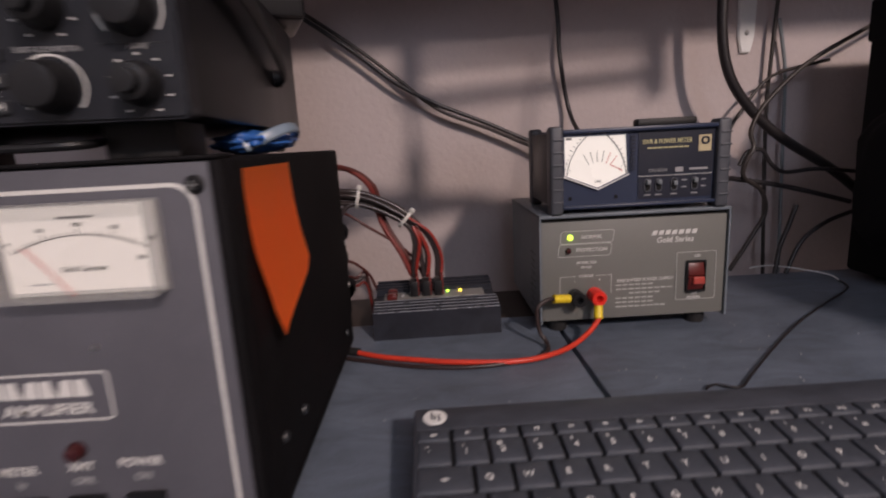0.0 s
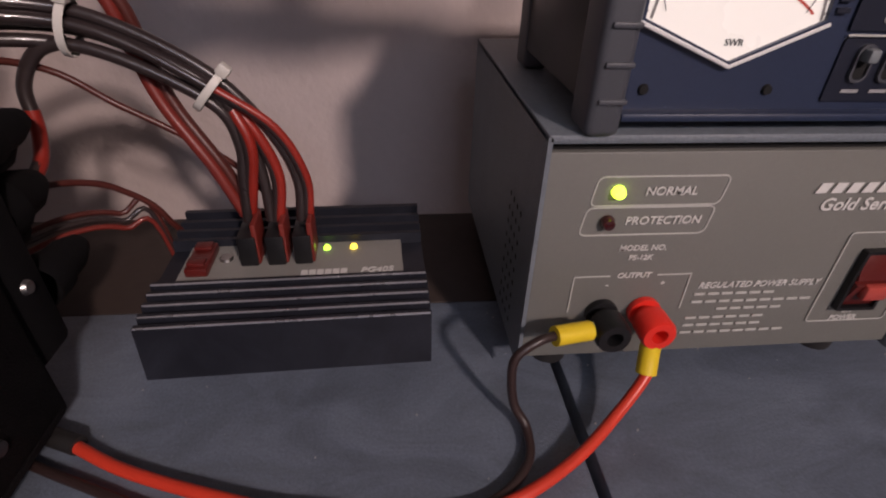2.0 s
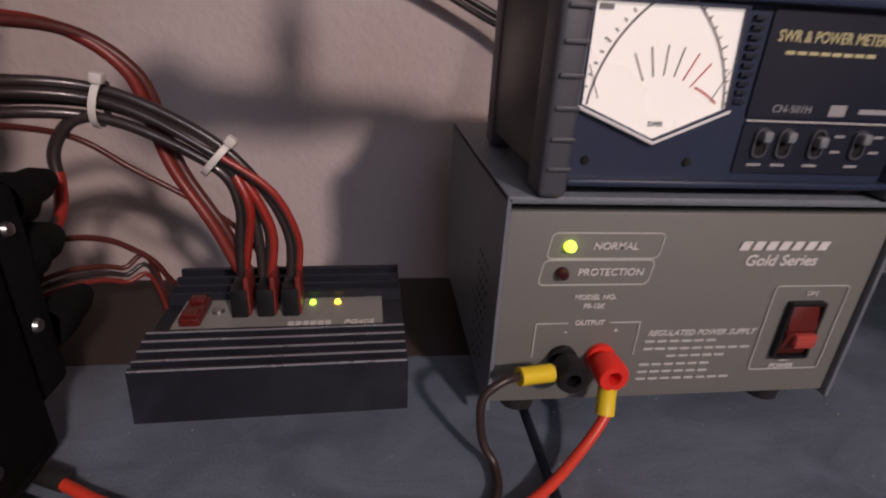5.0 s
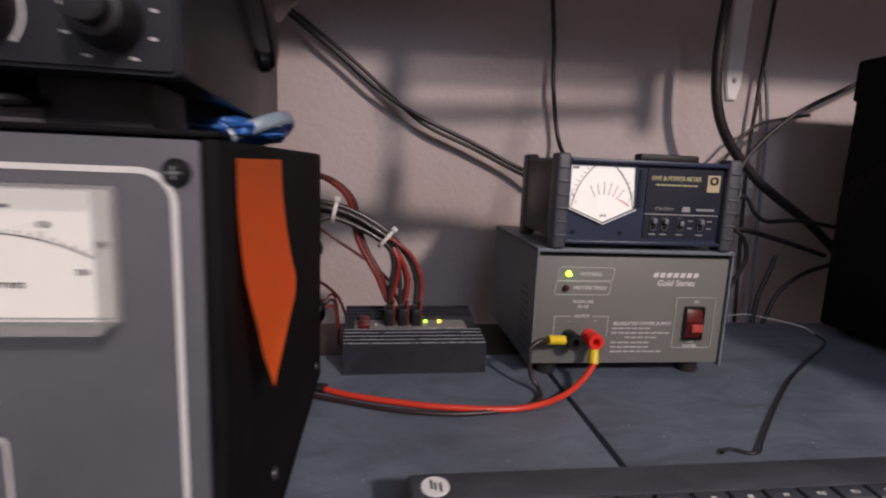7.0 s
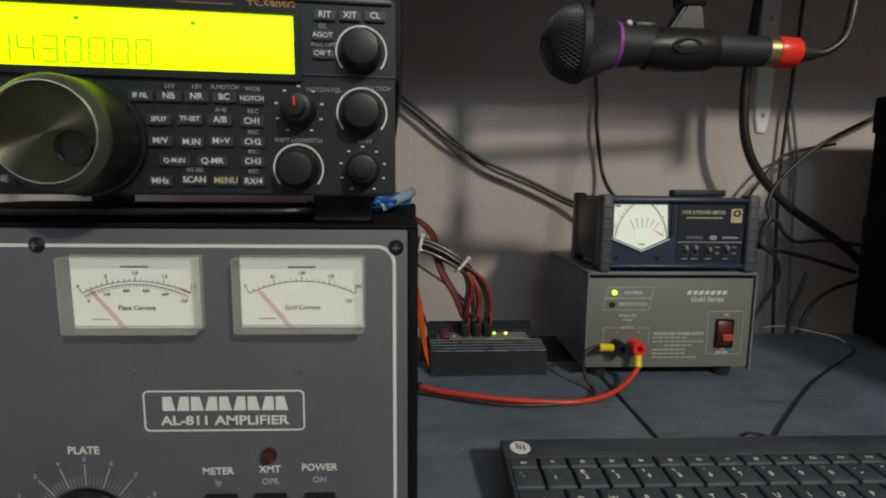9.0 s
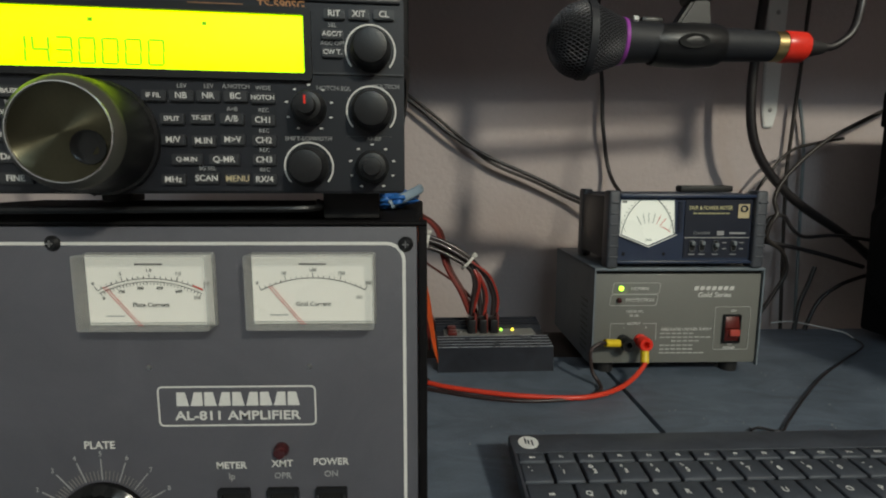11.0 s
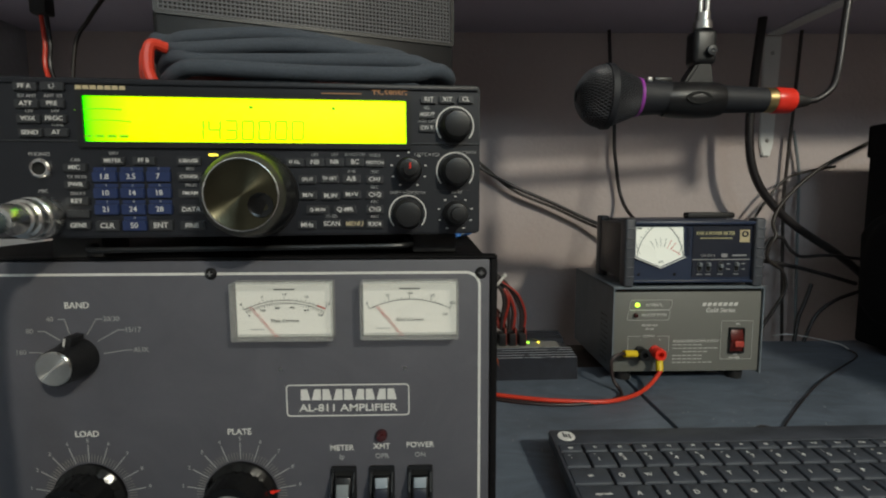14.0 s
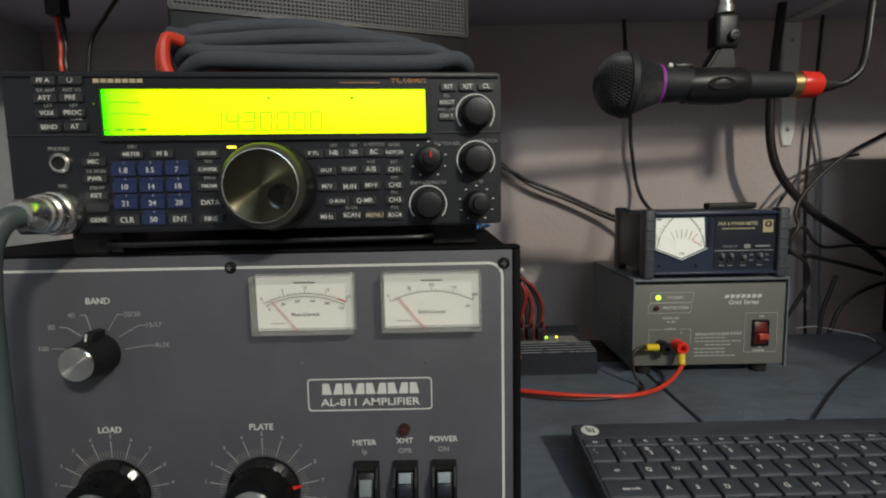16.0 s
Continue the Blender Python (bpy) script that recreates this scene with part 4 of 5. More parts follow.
# ---- SWR meter on the power supply ----
DX, DY, DZ = 0.1995, 0.442, TOP + PH
swr = thing("swr_meter", pose(DX, DY, DZ), "navy SWR meter with lit dial, standing on the power supply", "meter")
part("case", span(-0.0715, 0.0740, 0.012, 0.098, 0.0060, 0.0715, 0.002), NAVYDARK, swr)
part("bezel", prism(rounded(-0.0660, 0.0690, 0.0055, 0.0722, 0.0015), 0.0060, 0.014, 0.001), NAVY, swr)
part("lower_lip", span(-0.0655, 0.0685, 0.0015, 0.0080, 0.0045, 0.0072, 0.0008), NAVY, swr)
part("upper_lip", span(-0.0655, 0.0685, 0.0010, 0.0080, 0.0692, 0.0728, 0.0010), NAVY, swr)
for x0, x1 in ((-0.0768, -0.0655), (0.0682, 0.0796)):
    for y0, y1 in ((0.0, 0.017), (0.084, 0.101)):
        p = part("corner_post", span(x0, x1, y0, y1, 0.0, 0.0762, 0.0026, 3), PILLAR, swr)
        if y0 == 0:
            for i in range(6):
                z = 0.0105 + 0.0107 * i
                part("rib", span(x0 + 0.0022, x1 - 0.0002, y0 - 0.0010, y0 + 0.002, z, z + 0.0017, 0.0005), PILLAR, p)
part("side_panel", span(-0.0760, -0.0705, 0.014, 0.090, 0.008, 0.0705, 0.001), BLACK, swr)
part("top_panel", span(-0.0655, 0.0685, 0.010, 0.096, 0.0702, 0.0732, 0.0008), NAVY, swr)
part("rear_bar", span(0.022, 0.080, 0.060, 0.074, 0.0734, 0.0805, 0.002), RUBBER, swr)
MF = 0.0030           # how far the face lies behind the ribbed posts
win = [(-0.0652, 0.0680), (-0.0095, 0.0680), (-0.0072, 0.0330), (-0.0345, 0.0208), (-0.0650, 0.0330)]
inner = [(-0.0640, 0.0668), (-0.0107, 0.0668), (-0.0086, 0.0340), (-0.0345, 0.0222), (-0.0637, 0.0340)]
part("window_frame", ring(win, inner, MF + 0.0008, MF + 0.0032), NAVY, swr)
for a, b in ((win[2], win[3]), (win[3], win[4])):
    part("window_ledge", tube([(a[0], MF + 0.0010, a[1]), ((a[0] + b[0]) / 2, MF + 0.0010, (a[1] + b[1]) / 2), (b[0], MF + 0.0010, b[1])], 0.0007, 6, 2), PALEGREY, swr, "pale ledge under the dial")
dialp = part("dial", prism(inner, MF + 0.0022, MF + 0.0030), LITCARD, swr, "bright backlit white dial")
fy = MF + 0.0018
part("dial_left_arc", join(arc(-0.0115, 0.0285, 0.0505, 174, 124, 0.0009, fy), scale_marks(-0.0115, 0.0285, 0.0520, 172, 128, 10, 0.0026, 0.0015, 5, 0.0006, fy)), DIALINK, dialp)
part("dial_right_arc", join(arc(-0.0600, 0.0285, 0.0505, 6, 56, 0.0009, fy), scale_marks(-0.0600, 0.0285, 0.0505, 8, 52, 10, 0.0026, 0.0015, 5, 0.0006, fy)), DIALINK, dialp)
for k in range(6):
    a = radians(118 - 13 * k)
    c, d = (-0.0345 + 0.017 * math.cos(a), 0.0275 + 0.017 * math.sin(a)), (-0.0345 + 0.027 * math.cos(a), 0.0275 + 0.027 * math.sin(a))
    part("dial_ray", tube([(c[0], fy, c[1]), ((c[0] + d[0]) / 2, fy, (c[1] + d[1]) / 2), (d[0], fy, d[1])], 0.00026, 5, 2), REDINK if k > 3 else DIALINK, dialp)
part("dial_red_arc", arc(-0.0345, 0.008, 0.035, 70, 52, 0.0007, fy), REDINK, dialp)
part("dial_word", lettering("SWR", 0.0028, (-0.0345, fy, 0.0275)), INK, dialp)
part("dial_tag", bar(-0.0600, 0.0652, 0.0050, 0.0018, fy), DIALINK, dialp)
for a, b in ((-0.058, -0.0628), (-0.0155, -0.0105)):
    part("needle", tube([(a, MF + 0.0016, 0.036), ((a + b) / 2, MF + 0.0016, 0.0415), (b, MF + 0.0016, 0.047)], 0.00015, 5, 2), INK, dialp)
for i in range(10):
    part("grille_rib", span(-0.0062, -0.0020, MF + 0.0014, MF + 0.0032, 0.036 + 0.0031 * i, 0.0374 + 0.0031 * i), NAVYDARK, swr)
part("name_panel", prism(rounded(0.0008, 0.0668, 0.0312, 0.0680, 0.001), MF + 0.0020, MF + 0.0032), NAVYDARK, swr)
part("title_words", lettering("SWR & POWER METER", 0.0054, (0.0258, MF + 0.0018, 0.0592), wide=0.80, thick=0.00006), YELLOWINK, swr)
part("subtitle_bars", join(*[bar(0.0105 + 0.0046 * i, 0.0540, 0.0036, 0.0012, MF + 0.0018) for i in range(8)]), YELLOWINK, swr)
lg = part("logo_plate", bar(0.0588, 0.0562, 0.0110, 0.0138, MF + 0.0018), GOLDINK, swr)
part("logo_shape", ring(rounded(0.0552, 0.0626, 0.0552, 0.0618, 0.0030), rounded(0.0568, 0.0608, 0.0567, 0.0603, 0.0016), MF + 0.0010, MF + 0.0016), NAVYDARK, lg)
part("model_print", lettering("CN-501H", 0.0040, (0.0182, MF + 0.0018, 0.0345)), DIM, swr)
part("print_block", join(bar(0.0370, 0.0345, 0.0068, 0.0042, MF + 0.0018), bar(0.0540, 0.0345, 0.0160, 0.0018, MF + 0.0018)), DIM, swr)
part("divider_line", bar(0.0336, 0.0300, 0.0650, 0.0006, MF + 0.0018), PRINT, swr)
part("switch_recess", prism(rounded(0.0012, 0.0665, 0.0100, 0.0290, 0.001), MF + 0.0022, MF + 0.0034), NAVYDARK, swr)
for i, x in enumerate((0.0094, 0.0192, 0.0330, 0.0510)):
    s = part("slide_switch", ring(rounded(x - 0.0030, x + 0.0030, 0.0162, 0.0276, 0.0026), rounded(x - 0.0023, x + 0.0023, 0.0170, 0.0268, 0.0021), MF + 0.0010, MF + 0.0028), PILLAR, swr)
    part("slot", span(x - 0.0022, x + 0.0022, MF + 0.0018, MF + 0.0024, 0.0172, 0.0266), HOLE, s)
    z = (0.0246, 0.0246, 0.0230, 0.0246)[i]
    part("slider", span(x - 0.0018, x + 0.0018, MF - 0.0022, MF + 0.0020, z - 0.0020, z + 0.0020, 0.0008), GREYCABLE, s)
    part("caption", bar(x, 0.0134, 0.0058, 0.0010, MF + 0.0019), DIM, swr)
for x, z in ((0.0420, 0.0250), (0.0420, 0.0190), (0.0590, 0.0250), (0.0590, 0.0190)):
    part("caption", bar(x, z, 0.0042, 0.0010, MF + 0.0019), DIM, swr)
for x in (-0.0585, -0.0180):
    part("face_screw", lathe([(0.0018, 0), (0.0014, 0.0010), (0, 0.0010)], 14, "-Y", (x, 0.006, 0.0135)), HOLE, swr)

# ---- backup power box ----
gate = thing("power_gate", pose(0.0180, 0.4585, TOP, 0, 0, 1.6), "finned black battery backup box with lit lamps on the desk", "power box")
GW = 0.0605
side = [(0.0, 0.0), (0.0025, 0.0262), (0.0052, 0.0262), (0.0054, 0.0230), (0.0080, 0.0230), (0.0084, 0.0272), (0.0110, 0.0272), (0.0112, 0.0236), (0.0142, 0.0236), (0.0146, 0.0282), (0.0172, 0.0282), (0.0174, 0.0242),
        (0.0204, 0.0242), (0.0208, 0.0292), (0.0234, 0.0292), (0.0238, 0.0250), (0.0262, 0.0250), (0.0266, 0.0300), (0.0290, 0.0300), (0.0292, 0.0262), (0.0590, 0.0262), (0.0594, 0.0320), (0.0618, 0.0320), (0.0622, 0.0262),
        (0.0660, 0.0262), (0.0664, 0.0330), (0.0690, 0.0330), (0.0694, 0.0264), (0.0735, 0.0264), (0.0739, 0.0340), (0.0765, 0.0340), (0.0769, 0.0266), (0.0815, 0.0266), (0.0820, 0.0352), (0.0850, 0.0352), (0.0865, 0.0)]
bm = prism([(y, z) for y, z in side], -GW, GW)
part("heat_sink", moved(bm, Matrix.Rotation(radians(-90), 4, "Z") @ Matrix.Diagonal((-1, 1, 1, 1))), FINS, gate, "black anodised heat sink with stepped fins")
# pale strips paint the highlight along the front fins' top edges
for y, z in ((0.0025, 0.0262), (0.0084, 0.0272), (0.0146, 0.0282), (0.0208, 0.0292), (0.0266, 0.0300)):
    part("fin_highlight", span(-GW + 0.0005, GW - 0.0005, y - 0.0002, y + 0.0005, z - 0.0003, z + 0.0003), FINGLINT, gate)
part("label_panel", span(-0.0515, 0.0500, 0.0296, 0.0588, 0.0264, 0.0285), LABEL, gate)
part("product_words", moved(lettering("PG40S", 0.0056, (0.0300, 0, 0), "LEFT", slant=0.25, thick=0.00005), Matrix.Translation((0, 0.0330, 0.0287)) @ Matrix.Rotation(radians(-90), 4, "X")), WHITE, gate)
for i in range(6):
    part("maker_block", span(0.0030 + 0.0036 * i, 0.0060 + 0.0036 * i, 0.0310, 0.0350, 0.0286, 0.0288), WHITE, gate)
for x, m in ((0.0135, GREENSMALL), (0.0265, YELLOWLED)):
    part("lamp", lathe([(0.0018, 0.0285), (0.0018, 0.0292), (0.0012, 0.0304), (0, 0.0308)], 14, "Z", (x, 0.0530, 0)), m, gate, "tiny lit lamp")
part("fuse", join(span(-0.0480, -0.0380, 0.0330, 0.0560, 0.0285, 0.0330, 0.001), span(-0.0470, -0.0390, 0.0345, 0.0405, 0.0330, 0.0350, 0.0008), span(-0.0470, -0.0390, 0.0480, 0.0540, 0.0330, 0.0350, 0.0008)), SWITCHDARK, gate, "dark red blade fuse")
part("trim_screw", lathe([(0.0032, 0.0285), (0.0028, 0.0300), (0, 0.0302)], 18, "Z", (-0.0330, 0.0470, 0)), STEEL, gate)
for i, x in enumerate((-0.0205, -0.0080, 0.0042)):
    c = part("socket", span(x - 0.0045, x + 0.0038, 0.0400, 0.0580, 0.0285, 0.0440, 0.0008), BLACK, gate)
    part("red_half", span(x + 0.0024, x + 0.0048, 0.0410, 0.0570, 0.0290, 0.0500, 0.0006), DARKRED, c)

# ---- keyboard ----
kb = thing("keyboard", pose(0.0022, 0.2778, TOP + 0.0262, 5.1, 0, 0.47), "black computer keyboard with white legends, lying on the desk", "keyboard")
KW, KD = 0.442, 0.158
part("body", span(0, KW, -KD, 0, -0.0108, -0.0024, 0.003, 3), KEYBODY, kb)
part("key_well", span(0.0022, KW - 0.0022, -KD + 0.004, -0.0190, -0.0060, -0.0010, 0.0008), KEYWELL, kb)
for x in (0.0, KW - 0.0028):
    part("side_rail", span(x, x + 0.0028, -KD + 0.001, -0.001, -0.0050, 0.0007, 0.0010), KEYBODY, kb)
part("bezel", span(0.001, KW - 0.001, -0.0205, -0.001, -0.004, 0.0010, 0.001), KEYBODY, kb, "dark grey top bezel")
for x in (0.05, KW - 0.05):
    part("flip_foot", span(x - 0.014, x + 0.014, -0.016, -0.006, -0.0250, -0.009, 0.001), KEYBODY, kb)
badge = part("badge", lathe([(0.0068, 0.0010), (0.0066, 0.0014), (0, 0.0015)], 28, "Z", (0.0118, -0.0105, 0)), PALEGREY, kb, "round silver badge")
part("badge_shape", join(box(0.0011, 0.006, 0.0002, (0.0100, -0.0095, 0.0016)), box(0.0011, 0.0045, 0.0002, (0.0118, -0.0108, 0.0016)), box(0.0011, 0.006, 0.0002, (0.0142, -0.0115, 0.0016))), KEYBODY, badge)
P = 0.0190
cap_cache = {}


def keycap(x, y, w, h, word, word2=""):
    if (w, h) not in cap_cache:
        bm = box(w, h, 0.0030, (0, 0, 0.0), 0.0006, 2)
        for v in bm.verts:
            if v.co.z > 0.001:
                v.co.x *= 1 - 0.0005 / w * 2
                v.co.y *= 1 - 0.0005 / h * 2
        cap_cache[(w, h)] = mesh_of("key", bm, KEYCAP)
    k = new("key", cap_cache[(w, h)])
    k.parent, k.location = kb, (x, y, 0)
    flat = Matrix.Rotation(radians(-90), 4, "X")
    if word:
        big = 0.0052 if len(word) == 1 else 0.0030
        at = Matrix.Translation((-w * 0.14 if len(word) == 1 else 0, -0.0005, 0.0016))
        part("legend", moved(lettering(word, big, thick=0.00006), at @ flat), PALEGREY, k)
    if word2:
        part("upper_legend", moved(lettering(word2, 0.0032), Matrix.Translation((-w * 0.22, h * 0.26, 0.0016)) @ flat), PALEGREY, k)


x = 0.0108
for i, word in enumerate(("esc", "F1", "F2", "F3", "F4", "F5", "F6", "F7", "F8", "F9", "F10", "F11", "F12", "prt", "scr", "pse")):
    keycap(x + i * P * 0.985, -0.0262, 0.0166, 0.0092, word)
rows = [(-0.0408, 0.0108, [("`", 1, "~")] + [(d, 1, s) for d, s in zip("1234567890", "!@#$%^&*()")] + [("-", 1, "_"), ("=", 1, "+"), ("backspace", 2, "")]),
        (-0.0598, 0.0108, [("tab", 1.5, "")] + [(c, 1, "") for c in "QWERTYUIOP"] + [("[", 1, ""), ("]", 1, ""), ("\\", 1.5, "")]),
        (-0.0788, 0.0108, [("caps lock", 1.75, "")] + [(c, 1, "") for c in "ASDFGHJKL"] + [(";", 1, ""), ("'", 1, ""), ("enter", 2.25, "")]),
        (-0.0978, 0.0108, [("shift", 2.25, "")] + [(c, 1, "") for c in "ZXCVBNM"] + [(",", 1, ""), (".", 1, ""), ("/", 1, ""), ("shift", 2.75, "")]),
        (-0.1168, 0.0108, [("ctrl", 1.25, ""), ("fn", 1.25, ""), ("alt", 1.25, ""), ("", 6.25, ""), ("alt", 1.25, ""), ("fn", 1.25, ""), ("ctrl", 1.25, "")])]
for y, x0, keys in rows:
    at = x0 - P / 2
    for word, units, up in keys:
        keycap(at + units * P / 2, y, units * P - 0.0020, 0.0172, word, up)
        at += units * P
for y, words in ((-0.0408, ("ins", "home", "pgup")), (-0.0598, ("del", "end", "pgdn"))):
    for i, word in enumerate(words):
        keycap(0.3080 + i * P, y, P - 0.0020, 0.0172, word)
for y, words in ((-0.0408, "/*-"), (-0.0598, "789"), (-0.0788, "456"), (-0.0978, "123")):
    for i, word in enumerate(words):
        keycap(0.3740 + i * P, y, P - 0.0020, 0.0172, word)

# ---- microphone and its added boom ----
MY = 0.340
mic = thing("microphone", pose(0.0620, MY, 1.0490, 0, 1.2, 0), "black handheld microphone with wire-mesh head, held in a clip", "microphone")
head = lathe([(0, -0.0265)] + [(0.0265 * math.cos(radians(a)), 0.0265 * math.sin(radians(a))) for a in range(-75, 1, 15)], 40, "X")
part("head_mesh", head, HOLE, mic)


def mesh_wires():
    out = []
    n = 52
    for k in range(n):
        a = 2 * math.pi * k / n
        for s in (-1, 1):
            pts = []
            for i in range(11):
                t = radians(-80 + 8 * i)
                b = a + s * (t + 1.4) * 0.55
                r = 0.0269 * math.cos(t)
                pts.append((0.0269 * math.sin(t), r * math.cos(b), r * math.sin(b)))
            out.append(tube(pts, 0.00030, 4, 1))
            pts = [(0.0006 + 0.0025 * i, (0.0268 - 0.00107 * i) * math.cos(a + s * 0.09 * i), (0.0268 - 0.00107 * i) * math.sin(a + s * 0.09 * i)) for i in range(11)]
            out.append(tube(pts, 0.00030, 4, 1))
    return join(*out)


part("head_weave", mesh_wires(), MESH, mic, "dark woven wire head")
part("head_band", lathe([(0.0268, -0.003), (0.0279, -0.0026), (0.0279, 0.0026), (0.0268, 0.003)], 40, "X"), MICBODY, mic)
part("head_cone", lathe([(0.0264, 0.0), (0.0157, 0.026)], 40, "X"), HOLE, mic)
part("ring", lathe([(0.0160, 0.0255), (0.0168, 0.026), (0.0164, 0.0285), (0.0155, 0.0288)], 40, "X"), PURPLE, mic, "thin purple ring")
part("handle", lathe([(0.0158, 0.0285), (0.0146, 0.038), (0.0132, 0.062), (0.0124, 0.085), (0.0112, 0.120), (0.0105, 0.139), (0.0095, 0.1395)], 40, "X"), MICBODY, mic)
part("handle_print", box(0.0035, 0.007, 0.004, (0.0335, -0.0080, 0.0122), 0.0004, 1, Matrix.Rotation(radians(-30), 4, "X")), WHITE, mic)
part("switch", span(0.040, 0.056, -0.004, 0.004, 0.0125, 0.0170, 0.001), BLACK, mic)
part("plug_ring", lathe([(0.0100, 0.1390), (0.0106, 0.1395), (0.0106, 0.1465), (0.0098, 0.1470)], 32, "X"), BRASS, mic, "brass plug ring")
part("plug_boot", lathe([(0.0108, 0.1468), (0.0112, 0.1480), (0.0108, 0.1620), (0.0096, 0.1640), (0, 0.1640)], 32, "X"), REDCAP, mic, "red plug boot")
part("strain_relief", lathe([(0.0072, 0.1638), (0.0062, 0.1700), (0.0040, 0.1790), (0, 0.1790)], 20, "X"), RUBBER, mic)
boom = thing("mic_mount", pose(0.1440, MY, 1.207), "black microphone clip on a steel rod, with an unseen added boom arm", "microphone clip")
# elbow, bars and clamp are unseen, added to cast the wall's shadow streak
part("elbow", span(-0.010, 0.010, -0.010, 0.010, -0.046, 0.012, 0.003), BLACK, boom)
for dz, h, lean in ((-0.040, 0.0066, 4.0), (0.002, 0.0045, 1.0)):
    part("unseen_arm_bar", moved(box(0.268, 0.012, 2 * h, (0.139, 0, 0), 0.002), Matrix.Translation((0, 0, dz - 0.006)) @ Matrix.Rotation(radians(-lean), 4, "Y")), BLACK, boom, "unseen black boom bar, added to cast the shadow streak on the wall")
part("unseen_arm_clamp", join(span(0.262, 0.286, -0.010, 0.010, -0.050, 0.024, 0.003), span(0.264, 0.284, 0.009, 0.060, -0.0040, -0.0005, 0.001), span(0.264, 0.284, 0.009, 0.060, 0.0205, 0.0240, 0.001)), BLACK, boom, "unseen black clamp, added to hold the boom bars at the shelf edge")
for dx in (-0.003, 0.003):
    part("rod", lathe([(0.0022, -0.092), (0.0022, -0.040)], 14, "Z", (dx, 0, 0)), STEEL, boom)
part("thread", lathe([(0.0078, -0.102), (0.0078, -0.096), (0.0062, -0.095), (0.0062, -0.088), (0, -0.088)], 24, "Z"), STEEL, boom)
part("joint", join(span(-0.0105, 0.0095, -0.009, 0.009, -0.132, -0.103, 0.004, 4), prism([(-0.0200, -0.1520), (0.0090, -0.1520), (0.0060, -0.1300), (-0.0060, -0.1300)], -0.0075, 0.0075, 0.002)), BLACK, boom)
part("joint_screw", lathe([(0.0045, 0), (0.0040, 0.004), (0.0018, 0.0045), (0, 0.0035)], 16, "-Y", (0.003, -0.009, -0.122)), BUTTON, boom)
clip = lathe([(0.0140, -0.026), (0.0152, -0.020), (0.0160, 0.0), (0.0152, 0.018), (0.0135, 0.024), (0.0120, 0.024), (0.0128, 0.0), (0.0132, -0.026)], 36, "X", (-0.006, 0, -0.1608))
part("clip", clip, BLACK, boom, "black slotted plastic clip")
part("clip_slot", lathe([(0.0070, 0.0), (0.0068, 0.0012), (0.0045, 0.0005), (0, 0.0003)], 24, "-Y", (0, 0, 0)), HOLE, boom).matrix_local = Matrix.Translation((-0.008, -0.0152, -0.1615)) @ Matrix.Diagonal((1.6, 1, 0.75, 1))

# ---- loudspeaker, cable hank and loose things on the radio and amplifier ----
spk = thing("loudspeaker", pose(-0.1915, 0.370, KZ + fz1, 0, 0, 21), "dark grey loudspeaker with perforated steel grille, on the transceiver", "loudspeaker")
SW, SH = 0.1325, 0.172
part("cabinet", span(-SW, SW, 0.0, 0.070, 0.0, SH, 0.004, 3), BLACK, spk)
part("plinth", span(-SW + 0.002, SW - 0.002, -0.003, 0.004, 0.001, 0.0855, 0.002), BLACK, spk)
part("grille_back", span(-SW + 0.004, SW - 0.004, -0.0012, 0.002, 0.088, SH - 0.004), HOLE, spk)
strands = []
for i in range(76):
    x = -SW + 0.005 + i * (2 * SW - 0.010) / 75
    strands.append(box(0.0012, 0.0006, SH - 0.094, (x, -0.0022, (0.088 + SH - 0.004) / 2)))
for j in range(19):
    strands.append(box(2 * SW - 0.008, 0.0006, 0.0013, (0, -0.0020, 0.089 + j * 0.0034)))
tagged(part("grille", join(*strands), GRILLE, spk, "perforated dark steel grille"), kind="stuff")
part("grille_frame", ring(rounded(-SW + 0.001, SW - 0.001, 0.0845, SH - 0.001, 0.003), rounded(-SW + 0.0045, SW - 0.0045, 0.0875, SH - 0.004, 0.002), -0.0042, 0.001), BLACK, spk)

hank = thing("cable_hank", pose(-0.172, 0.236, KZ + fz1, 0, 0, 4), "folded grey cloth-covered cable with red ends, lying on the transceiver", "cable")


def loop_points(x0, x1, y0, y1, z0, z1, droop):
    pts = []
    n = 20
    for i in range(n + 1):
        a = 2 * math.pi * i / n
        cx, cy = math.cos(a), math.sin(a)
        x = (x0 + x1) / 2 + (x1 - x0) / 2 * math.copysign(abs(cx) ** 0.35, cx)
        y = (y0 + y1) / 2 + (y1 - y0) / 2 * math.copysign(abs(cy) ** 0.8, cy)
        u = (x - x0) / (x1 - x0)
        z = z0 + (z1 - z0) * i / n - droop * max(0, u - 0.55) ** 2 / 0.2 + 0.002 * math.sin(5 * a + z0 * 900)
        pts.append((x, y, max(z, 0.0058)))
    return pts


turns = []
for k, (x0, x1, y0, y1, z, dr) in enumerate(((-0.084, 0.094, -0.030, 0.032, 0.0060, 0.0), (-0.088, 0.090, -0.020, 0.034, 0.0150, 0.005), (-0.094, 0.084, -0.014, 0.030, 0.0235, 0.013), (-0.098, 0.076, -0.004, 0.032, 0.0315, 0.024))):
    turns += loop_points(x0, x1, y0, y1, z, z + 0.009, dr)[:-1]
part("coil", tube(turns, 0.0050, 12, 4), COILGREY, hank)
